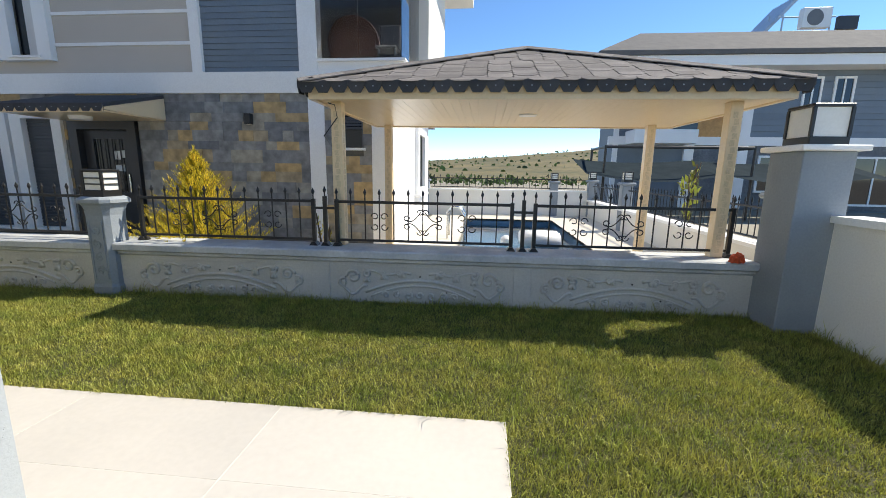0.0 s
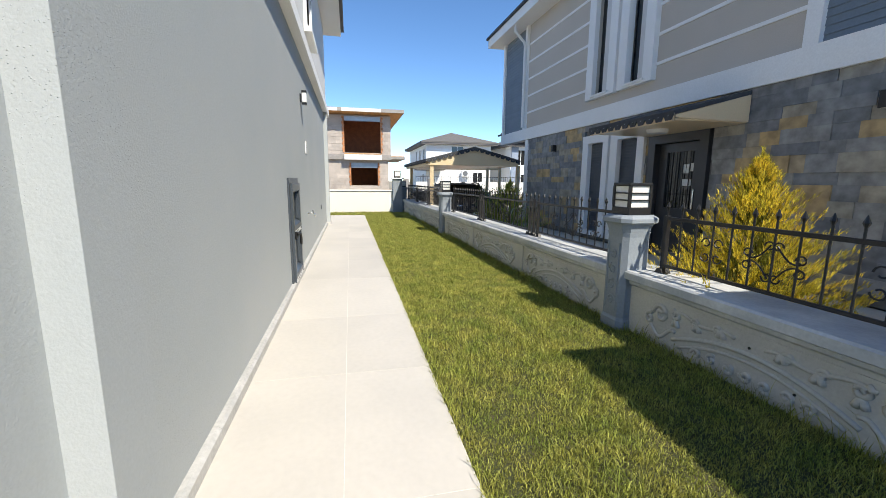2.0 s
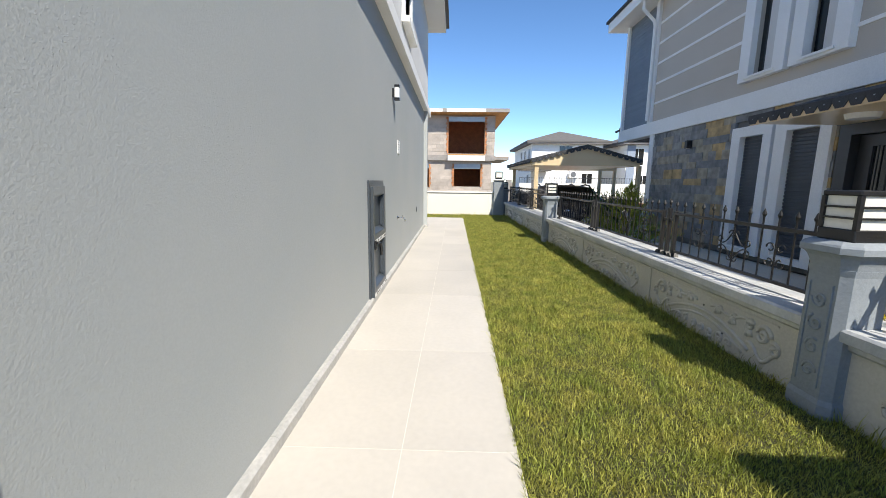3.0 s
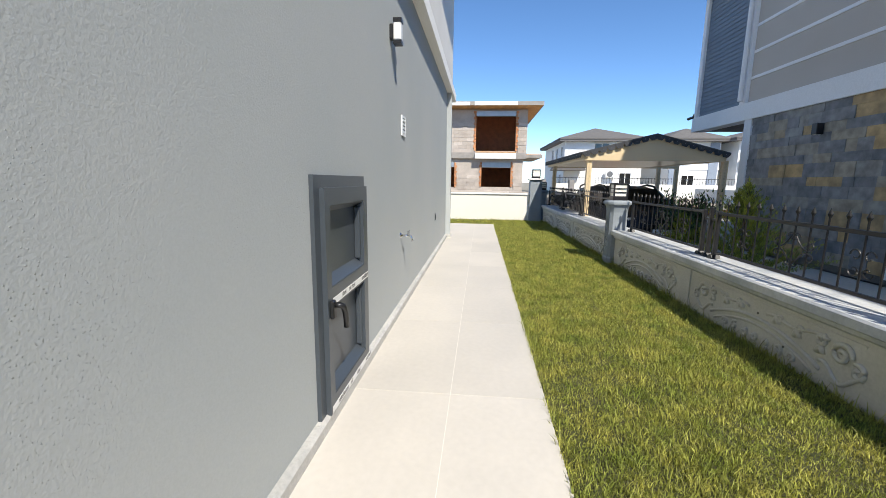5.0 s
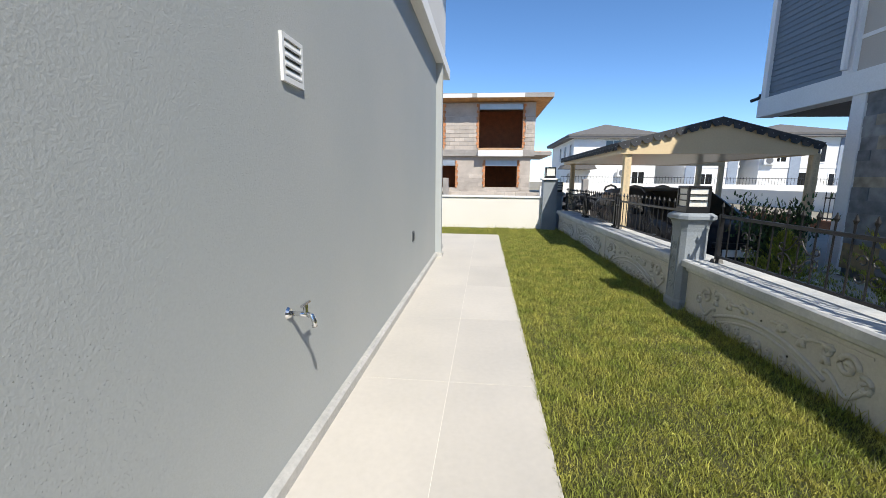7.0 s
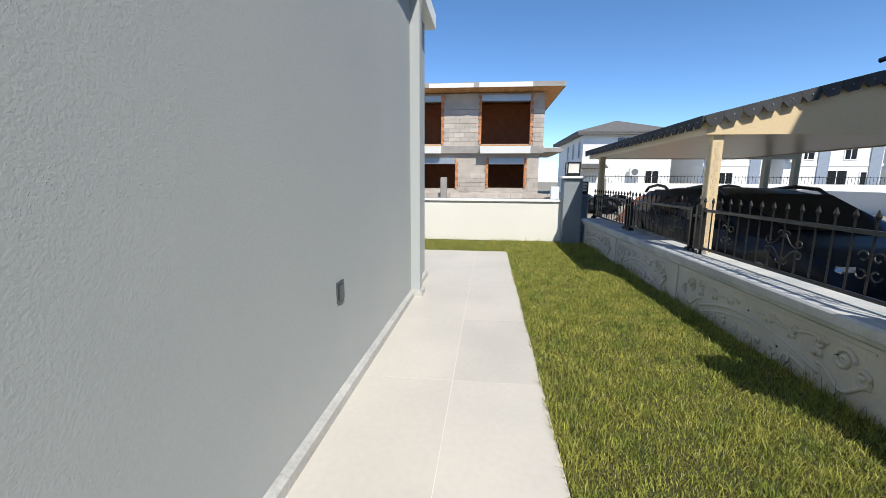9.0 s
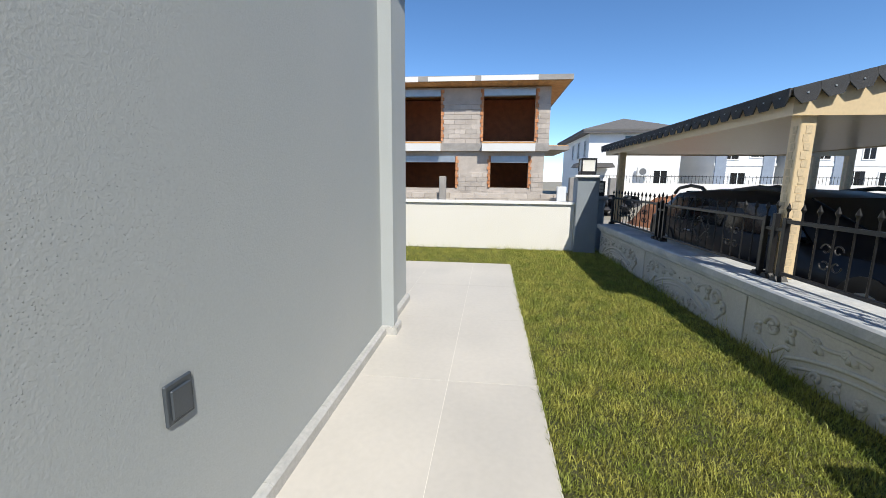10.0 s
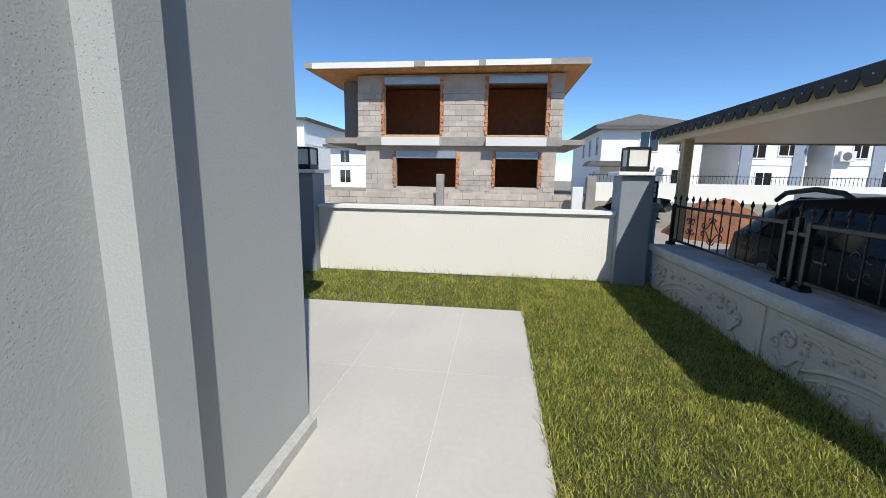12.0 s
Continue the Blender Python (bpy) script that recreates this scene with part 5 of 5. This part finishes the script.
wob.visible_shadow = False
lad = thing("pool_ladder", (-0.5, 9.4, 0), "chrome pool ladder at the pool edge", "ladder")
for y in (9.2, 9.65):
    bm = bmesh.new()
    tube(bm, [(-0.85, y, 0.0), (-0.85, y, 0.55), (-0.75, y, 0.68), (-0.6, y, 0.66), (-0.5, y, 0.5), (-0.5, y, -0.6)], 0.022, 8)
    part("rail", bm, CHROME, lad, smooth=True)
for z in (-0.2, -0.45):
    part("rung", blocks((-0.53, -0.47, 9.2, 9.65, z, z + 0.03)), CHROME, lad)
fl = thing("pool_float", (1.1, 9.4, -0.14), "white and blue inflatable float on the pool", "pool float")
for dy in (0.0, 0.32):
    bm = bmesh.new()
    tube(bm, [(0.7, 9.3 + dy, 0.0), (1.1, 9.35 + dy, 0.01), (1.5, 9.4 + dy, 0.0)], 0.155, 12)
    part("tube", bm, PLASTIC, fl, smooth=True)
bm = bmesh.new()
bmesh.ops.create_icosphere(bm, subdivisions=2, radius=0.13, matrix=Matrix.Translation((0.4, 9.4, -0.05)))
solid("pool_ball", bm, PLASTIC, "white ball floating in the pool", "ball")

structure("pool_wall_rear", blocks((-2.2, 3.5, 14.6, 14.8, -0.06, 0.80)), CREAM, "cream rendered wall behind the pool", "wall")
structure("pool_wall_side", blocks((3.3, 3.5, 5.3, 14.6, -0.06, 0.50)), CREAM, "cream rendered wall beside the pool", "wall")
structure("pool_coping", blocks((3.26, 3.54, 5.3, 14.6, 0.50, 0.55), (-2.2, 3.26, 14.56, 14.84, 0.80, 0.84)), WHITE, "white coping on the pool walls", "coping")


def plain_fence(name, p, q, z0, h, step=0.14):
    g = thing(name, ((p[0] + q[0]) / 2, (p[1] + q[1]) / 2, z0), "black iron railing on a cream garden wall", "fence", "railings round the pool")
    p, q = Vector((*p, 0)), Vector((*q, 0))
    d = (q - p).normalized()
    bm = bmesh.new()
    for z in (z0 + 0.06, z0 + h - 0.1):
        rod(bm, p + Vector((0, 0, z)), q + Vector((0, 0, z)), 0.016, 5)
    part("rails", bm, IRON, g)
    for i in range(int((q - p).length / step)):
        c = p + d * step * (i + 0.5)
        bm = bmesh.new()
        rod(bm, c + Vector((0, 0, z0 + 0.05)), c + Vector((0, 0, z0 + h - 0.04)), 0.008, 5)
        rod(bm, c + Vector((0, 0, z0 + h - 0.04)), c + Vector((0, 0, z0 + h + 0.03)), 0.018, 5, 0.002)
        part("picket", bm, IRON, g)
    return g


plain_fence("railing", (3.4, 6.1), (3.4, 11.1), 0.55, 0.55)
plain_fence("railing", (3.4, 11.5), (3.4, 14.4), 0.55, 0.55)
plain_fence("railing", (-1.9, 14.7), (3.2, 14.7), 0.84, 0.45, 0.2)
for x, y, h in ((3.4, 5.9, 1.2), (3.4, 11.3, 1.2), (3.4, 14.6, 1.2), (-2.1, 14.7, 1.15), (2.2, 14.7, 1.15)):
    pp = thing("garden_pillar", (x, y, 0), "grey garden pillar with a moulded cap", "pillar", "pillars round the pool")
    part("shaft", blocks((x - 0.13, x + 0.13, y - 0.13, y + 0.13, -0.05, h - 0.08), bevel=0.02), PILLAR, pp)
    part("cap", blocks((x - 0.18, x + 0.18, y - 0.18, y + 0.18, h - 0.08, h), bevel=0.03), PILLAR, pp)
    garden_lamp(x, y, h, 0.11, 0.26, 3)
rag = bmesh.new()
made = bmesh.ops.create_icosphere(rag, subdivisions=3, radius=0.07)["verts"]
for q in made:
    q.co = Vector((q.co.x * 0.9, q.co.y * 0.8, max(q.co.z * 1.0, -0.02))) * (1 + 0.5 * noise.noise(q.co * 30)) + Vector((2.36, 4.83, 0.58))
solid("orange_rag", rag, material("orange_cloth", (0.50, 0.07, 0.02), 0.8), "crumpled orange rag on the wall top", "rag")
pg = thing("pergola", (6.5, 15.5, 0), "black steel pergola frame with a dark shade cloth", "pergola")
bm = bmesh.new()
for x, y in ((3.9, 15.2), (8.6, 15.2), (3.9, 17.0), (8.6, 17.0)):
    rod(bm, (x, y, -0.05), (x, y, 2.35), 0.045, 6)
for p, q in (((3.9, 15.2, 2.3), (8.6, 15.2, 2.3)), ((3.9, 15.2, 2.3), (3.9, 17, 2.3)), ((8.6, 15.2, 2.3), (8.6, 17, 2.3))):
    rod(bm, p, q, 0.045, 6)
part("frame", bm, IRON, pg)
bm = bmesh.new()
made = bmesh.ops.create_grid(bm, x_segments=30, y_segments=6, size=0.5)["verts"]
for q in made:
    u, w = q.co.x + 0.5, q.co.y + 0.5
    q.co = Vector((3.2 + u * 9.5, 14.6 + 2.4 * w, 1.95 - 0.55 * (1 - w) - 0.22 * abs(math.sin(u * 7.0)) * (1 - 0.5 * w)))
part("shade_cloth", bm, material("shade_cloth", (0.02, 0.03, 0.036), 1.0, (0.03, 0.042, 0.05), 2, 0.8, spec=0.05), pg, "sagging dark shade cloth")

# ---- car under the carport ----
CARP = material("dark_car_paint", (0.006, 0.007, 0.011), 0.4, (0.009, 0.010, 0.014), 3, 0.4, 20, 0.03, 0, spec=0.22, clear=0.06)
CARGLASS = material("tinted_car_glass", (0.008, 0.009, 0.011), 0.1, (0.011, 0.012, 0.014), 2, 0.5, 5, 0.02, 0, spec=0.2)
car = thing("car", (-16.8, 6.2, -0.06), "dark parked estate car with roof rails under the carport", "car")


def car_body():
    """Lower body and cabin drawn out across the width, tucked in above the waist."""
    prof = [(-18.55, 0.16), (-18.65, 0.48), (-18.58, 0.74), (-18.35, 0.98), (-17.95, 1.16), (-17.0, 1.225), (-16.0, 1.235), (-15.25, 1.16), (-14.75, 0.98), (-14.15, 0.77),
            (-13.75, 0.72), (-13.35, 0.63), (-13.2, 0.50), (-13.15, 0.28), (-13.3, 0.10), (-18.4, 0.10)]
    bm = bmesh.new()
    rings = []
    for y, k, pull in ((5.40, 0.0, 0.06), (5.42, 0.05, 0.03), (5.47, 0.45, 0.02), (5.58, 0.95, 0.01), (5.75, 1.0, 0.0), (6.25, 1.03, 0.0), (6.75, 1.0, 0.0), (6.92, 0.95, 0.01), (7.03, 0.45, 0.02), (7.08, 0.05, 0.03), (7.10, 0.0, 0.06)):
        ring = []
        for x, z in prof:
            zz = min(z, 0.72) + max(0.0, z - 0.72) * k
            ring.append(bm.verts.new((x + (pull if x < -16 else -pull) * (1 + (2.0 if x > -13.6 else 0)), y, zz)))
        rings.append(ring)
    n = len(prof)
    for a, b in zip(rings, rings[1:]):
        for i in range(n):
            bm.faces.new((a[i], a[(i + 1) % n], b[(i + 1) % n], b[i]))
    bm.faces.new(rings[0][::-1]), bm.faces.new(rings[-1])
    bmesh.ops.recalc_face_normals(bm, faces=bm.faces)
    return bm


part("body", car_body(), CARP, car, smooth=True)
part("windscreen", prism([(-15.22, 1.165), (-14.22, 0.80), (-14.21, 0.812), (-15.21, 1.178)], "y", 5.68, 6.82), CARGLASS, car)
part("rear_window", prism([(-18.33, 1.0), (-17.98, 1.16), (-17.99, 1.175), (-18.345, 1.012)], "y", 5.72, 6.78), CARGLASS, car)
for a, b, ta, tb in ((-18.1, -17.35, -17.85, -17.35), (-17.28, -16.3, -17.28, -16.3), (-16.22, -14.75, -16.22, -15.3)):
    side = bmesh.new()
    quad = [side.verts.new(v) for v in ((a, 5.405, 0.76), (b, 5.405, 0.76), (tb, 5.52, 1.08), (ta, 5.52, 1.08), (a, 5.43, 0.76), (b, 5.43, 0.76), (tb, 5.545, 1.08), (ta, 5.545, 1.08))]
    for f in ((0, 1, 2, 3), (7, 6, 5, 4), (0, 4, 5, 1), (1, 5, 6, 2), (2, 6, 7, 3), (3, 7, 4, 0)):
        side.faces.new([quad[k] for k in f])
    part("side_window", side, CARGLASS, car)
for x in (-17.2, -16.15):
    part("door_handle", blocks((x, x + 0.16, 5.385, 5.405, 0.60, 0.625), bevel=0.006), CHROME, car)
mir = part("mirror", blocks((-15.0, -14.85, 5.22, 5.38, 0.74, 0.86), bevel=0.03), CARP, car)
part("plate", blocks((-13.15, -13.135, 6.0, 6.5, 0.25, 0.36)), PLASTIC, car)
part("grille", blocks((-13.2, -13.14, 5.85, 6.65, 0.38, 0.46), bevel=0.01), BLACKPL, car)
for y in (5.5, 6.68):
    part("headlight", blocks((-13.6, -13.27, y, y + 0.32, 0.46, 0.585), bevel=0.04), CHROME, car)
for xa, xb in ((-18.2, -17.1), (-16.6, -15.3)):
    for y in (5.62, 6.88):
        bm = bmesh.new()
        tube(bm, [(xa, y, 1.13), (xa + 0.14, y, 1.215), ((xa + xb) / 2, y, 1.265), (xb - 0.2, y, 1.235), (xb, y, 1.14)], 0.026, 8)
        part("roof_rail", bm, DARKDOOR, car)
for x in (-17.85, -14.1):
    for y in (5.38, 6.9):
        bm = bmesh.new()
        rod(bm, (x, y, 0.27), (x, y + 0.22, 0.27), 0.33, 24)
        w_ = part("tyre", bm, BLACKPL, car)
        bm = bmesh.new()
        rod(bm, (x, y - 0.01, 0.27), (x, y + 0.21, 0.27), 0.2, 16)
        part("rim", bm, GALV, w_)
car.location.z += 0.03      # the drive lies 3 cm above the bare ground
bin_ = thing("waste_bin", (-13.9, 8.6, -0.06), "blue-grey wheeled bin by the drive", "bin")
part("body", blocks((-14.2, -13.6, 8.3, 8.9, 0.0, 0.95), bevel=0.03), PALEBLUE, bin_)
part("lid", blocks((-14.23, -13.57, 8.27, 8.93, 0.95, 1.02), bevel=0.02), PALEBLUE, bin_)

# ---- plants ----
def leaf_material(name, a, b, rough=0.6):
    m = material(name, a, rough, b, 4.5, 0.8, 40, 0.2, 0, island=0.65)
    n, l = m.node_tree.nodes, m.node_tree.links
    tr, mx = n.new("ShaderNodeBsdfTranslucent"), n.new("ShaderNodeMixShader")
    hs = next(x for x in n if x.bl_idname == "ShaderNodeHueSaturation")
    l.new(hs.outputs[0], tr.inputs[0])
    mx.inputs[0].default_value = 0.3
    l.new(n["Principled BSDF"].outputs[0], mx.inputs[1]), l.new(tr.outputs[0], mx.inputs[2])
    l.new(mx.outputs[0], n["Material Output"].inputs[0])
    return m


GRASS = leaf_material("grass_blade", (0.405, 0.385, 0.085), (0.17, 0.235, 0.035))
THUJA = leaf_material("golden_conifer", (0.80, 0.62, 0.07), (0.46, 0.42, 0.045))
# greener, darker copy for inner shoots: the crown's inner shade is in the colour
THUJA_SHADED = leaf_material("golden_conifer_shaded", (0.26, 0.25, 0.035), (0.12, 0.14, 0.025))
GREENCON = leaf_material("green_conifer", (0.40, 0.40, 0.065), (0.18, 0.23, 0.035))
SHRUB = leaf_material("shrub_leaf", (0.07, 0.11, 0.03), (0.04, 0.075, 0.02))
BARK = material("bark", (0.12, 0.085, 0.055), 0.9, (0.08, 0.055, 0.035), 20, 0.7)


def blade_mesh(name, base, height, width, turn, lean, leandir, mat):
    """Many tapered two-part blades as one mesh."""
    n = len(height)
    side = np.stack([np.cos(turn), np.sin(turn), np.zeros(n)], 1) * (width / 2)[:, None]
    out = np.stack([np.cos(leandir), np.sin(leandir), np.zeros(n)], 1)
    mid = base + out * (lean * 0.35 * height)[:, None] + np.array([0, 0, 1]) * (height * 0.55)[:, None]
    tip = base + out * (lean * height)[:, None] + np.array([0, 0, 1]) * (height * np.sqrt(np.maximum(0.05, 1 - lean ** 2 * 0.7)))[:, None]
    v = np.stack([base - side, base + side, mid + side * 0.8, mid - side * 0.8, tip], 1).reshape(-1, 3)
    o = np.arange(n)[:, None] * 5
    loops = np.concatenate([o + np.array([[0, 1, 2, 3]]), o + np.array([[3, 2, 4]])], 1).ravel()
    start = (np.arange(n)[:, None] * 7 + np.array([[0, 4]])).ravel()
    me = bpy.data.meshes.new(name)
    me.vertices.add(n * 5), me.loops.add(n * 7), me.polygons.add(n * 2)
    me.vertices.foreach_set("co", v.astype(np.float32).ravel())
    me.loops.foreach_set("vertex_index", loops.astype(np.int32))
    me.polygons.foreach_set("loop_start", start.astype(np.int32))
    me.update(calc_edges=True)
    me.validate()
    me.materials.append(mat)
    return me


R = np.random.default_rng(4)
spots = []
for x0, x1, y0, y1, dens in ((-18.72, 0.06, 2.79, 4.9, 15000), (0.05, 2.89, 0.8, 4.9, 15000), (0.05, 2.89, -4, 0.8, 2500), (-18.72, -17.24, 0.0, 2.79, 8000), (-18.72, -17.24, -3, 0.0, 2500)):
    k = int((x1 - x0) * (y1 - y0) * dens)
    spots.append(np.stack([R.uniform(x0, x1, k), R.uniform(y0, y1, k), np.full(k, -0.016)], 1))
base = np.concatenate(spots)
wall_foot = 4.78 + 0.01658 * (base[:, 0] + 3)
base, wall_foot = base[base[:, 1] < wall_foot], wall_foot[base[:, 1] < wall_foot]
n = len(base)
wave = 0.5 + 0.25 * np.sin(base[:, 0] * 3.1 + 1.3 * np.sin(base[:, 1] * 4.2)) + 0.25 * np.sin(base[:, 1] * 5.3 + base[:, 0] * 1.7)
patch = 0.5 + 0.5 * np.sin(base[:, 0] * 11.3 + 2.1 * np.sin(base[:, 1] * 9.7)) * np.sin(base[:, 1] * 13.1 + 1.9 * np.sin(base[:, 0] * 7.9))
height = (0.012 + 0.036 * R.random(n) ** 1.8) * (0.5 + 0.5 * wave + 0.7 * patch)
edge = np.minimum(np.where(base[:, 0] < 0.06, np.abs(base[:, 1] - 2.80), 9.0), np.where(base[:, 1] < 2.8, np.minimum(np.abs(base[:, 0] - 0.06), np.abs(base[:, 0] + 17.25)), 9.0))
height = np.where((edge < 0.05) & (R.random(n) < 0.3), height * R.uniform(1.2, 2.0, n), height)
foot = np.minimum(np.abs(base[:, 1] - wall_foot), np.minimum(np.abs(base[:, 0] + 18.72), np.abs(base[:, 0] - 2.88)))
height = np.where((foot < 0.06) & (R.random(n) < 0.5), height * R.uniform(1.3, 3.2, n), height)
height = np.where(R.random(n) < 0.10, height * 1.55, height)
lawn = new("lawn", blade_mesh("lawn", base, height, R.uniform(0.0028, 0.0055, n), R.uniform(0, 6.283, n), R.uniform(0.2, 1.0, n), R.uniform(0, 6.283, n), GRASS))
tagged(lawn, "short sunlit lawn with yellow-green patches", "grass", kind="stuff")


def conifer(name, x, y, h, r, mat, label, count, seed, category="conifer"):
    """A feathery pyramid: a trunk with a thin leader and many upswept pointed sprays of short shoots."""
    g = thing(name, (x, y, 0), label, category)
    bm = bmesh.new()
    rod(bm, (x, y, -0.02), (x, y, h * 0.9), 0.035, 8, 0.005)
    part("trunk", bm, BARK, g)
    q = np.random.default_rng(seed)
    shoots = {"crown": [], "inner_foliage": []}
    for i in range(count):
        u = q.random() ** 1.3 if i % 6 else q.uniform(0.6, 0.97)
        a = i * 2.4 + q.normal(0, 0.3)
        out = np.array([math.cos(a), math.sin(a), 0.0])
        long = r * (1 - u) ** 1.12 * (0.5 + 0.55 * q.random()) + 0.03
        rise = q.uniform(0.1, 0.55) + 0.5 * u
        nodes = max(4, int(long / 0.038))
        for k in range(nodes):
            v = (k + 1) / nodes
            if v < 0.22:
                continue
            p = np.array([x, y, 0.02 + u * h * 0.9]) + out * long * v + np.array([0, 0, 1]) * long * rise * v ** 1.5
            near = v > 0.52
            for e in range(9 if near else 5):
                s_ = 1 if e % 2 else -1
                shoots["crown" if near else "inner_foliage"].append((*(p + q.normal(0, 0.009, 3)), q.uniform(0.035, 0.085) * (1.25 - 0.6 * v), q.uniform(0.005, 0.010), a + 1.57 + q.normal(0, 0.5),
                               min(0.95, max(0.15, q.normal(0.72 - 0.2 * u, 0.18))), a + s_ * q.uniform(0.3, 1.3) * (1.15 - 0.6 * v)))
    for k in range(90):
        z = h * q.uniform(0.86, 1.0)
        shoots["crown"].append((x + q.normal(0, 0.006), y + q.normal(0, 0.006), z - 0.04, q.uniform(0.03, 0.07), 0.006, q.uniform(0, 6.28), q.uniform(0.1, 0.6), q.uniform(0, 6.28)))
    for title, rows in shoots.items():
        s = np.array(rows)
        attach(title, blade_mesh(title, s[:, :3], s[:, 3], s[:, 4], s[:, 5], s[:, 6], s[:, 7], mat if title == "crown" or mat != THUJA else THUJA_SHADED), g)
    return g


def shrub(name, x, y, h, r, mat, label, count, seed, leaf=0.07):
    g = thing(name, (x, y, 0), label, "shrub")
    q = np.random.default_rng(seed)
    bm = bmesh.new()
    tips = []
    for i in range(9):
        a, s = q.uniform(0, 6.283), q.uniform(0.3, 1.0)
        tip = (x + r * s * math.cos(a), y + r * s * math.sin(a), h * q.uniform(0.6, 0.98))
        tube(bm, [(x + 0.03 * math.cos(a), y + 0.03 * math.sin(a), -0.03), (x + r * s * 0.4 * math.cos(a), y + r * s * 0.4 * math.sin(a), tip[2] * 0.55), tip], 0.010, 5)
        tips.append(tip)
    part("branches", bm, BARK, g)
    c = np.array(tips)[q.integers(0, 9, count)] * 1.0
    f = q.random(count)[:, None] ** 0.6
    pos = np.array([x, y, 0.1]) * (1 - f) + c * f + q.normal(0, 0.09 * r / 0.5, (count, 3))
    pos[:, 2] = np.clip(pos[:, 2], 0.03, h)
    attach("leaves", blade_mesh("leaves", pos, q.uniform(0.7, 1.3, count) * leaf, q.uniform(0.25, 0.5, count) * leaf, q.uniform(0, 6.283, count), q.uniform(0.2, 0.95, count), q.uniform(0, 6.283, count), mat), g)
    return g


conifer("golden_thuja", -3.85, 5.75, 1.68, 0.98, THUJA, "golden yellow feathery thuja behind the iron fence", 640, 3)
conifer("green_thuja", -10.2, 6.0, 1.45, 1.0, GREENCON, "green feathery thuja behind the iron fence", 260, 6)
conifer("green_thuja", -11.9, 6.0, 0.85, 0.6, GREENCON, "low spreading green conifer by the fence", 160, 7)
shrub("shrub", -13.0, 6.6, 1.2, 0.6, SHRUB, "dark green leafy shrub by the drive", 2200, 8)
shrub("shrub", -12.3, 9.6, 1.45, 1.0, SHRUB, "large dark green shrub near the rear fence", 3000, 9)
shrub("shrub", -12.9, 9.9, 2.0, 0.5, SHRUB, "tall thin shrub near the carport", 600, 12)
shrub("flower_sprig", -2.05, 5.5, 0.95, 0.1, THUJA, "small yellow flowering sprig by the fence", 130, 10, 0.05)
shrub("leafy_plant", 5.0, 11.5, 1.75, 0.3, GREENCON, "tall leafy plant beside the pool wall", 60, 11, 0.22)

# ---- hill and scrub in the distance ----
bm = bmesh.new()
made = bmesh.ops.create_grid(bm, x_segments=110, y_segments=50, size=0.5)["verts"]
for q in made:
    x, y = q.co.x * 900 + 150, 60 + (q.co.y + 0.5) * 420
    u = (y - 60) / 420
    rise = (13 + 0.085 * (x + 10)) * min(1, u * 1.6) ** 1.2
    q.co = Vector((x, y, -0.4 + max(0, rise) + 2.2 * noise.noise(Vector((x, y, 0)) * 0.02) * u))
hill = structure("hill", bm, HILL, "dry yellow hillside with scrub on the horizon", "hill")
q = np.random.default_rng(21)
cnt = 4000
cx, cy = q.uniform(-60, 90, 260), q.uniform(46, 60, 260)
idx = q.integers(0, 260, cnt)
sz = q.uniform(0.5, 1.1, 260)[idx]
pos = np.stack([cx[idx] + q.normal(0, 1.3, cnt) * sz, cy[idx] + q.normal(0, 0.5, cnt) * sz, np.abs(q.normal(0, 0.5, cnt)) * sz], 1)
scrub = new("scrub", blade_mesh("scrub", pos, q.uniform(0.2, 0.5, cnt), q.uniform(0.2, 0.5, cnt), q.uniform(0, 6.283, cnt), q.uniform(0, 0.9, cnt), q.uniform(0, 6.283, cnt), SHRUB))
tagged(scrub, "dark green scrub and bushes below the hill", "bushes", kind="stuff")
cnt = 900
pos = np.stack([q.uniform(-150, 300, cnt), q.uniform(110, 330, cnt), np.zeros(cnt)], 1)
pos[:, 2] = -0.4 + np.maximum(0, (13 + 0.085 * (pos[:, 0] + 10)) * np.minimum(1, (pos[:, 1] - 60) / 420 * 1.6) ** 1.2)
far = new("hill_scrub", blade_mesh("hill_scrub", pos, q.uniform(0.5, 1.3, cnt), q.uniform(0.8, 2.2, cnt), q.uniform(0, 6.283, cnt), q.uniform(0, 0.8, cnt), q.uniform(0, 6.283, cnt), SHRUB))
tagged(far, "scattered dark bushes on the hillside", "bushes", kind="stuff")
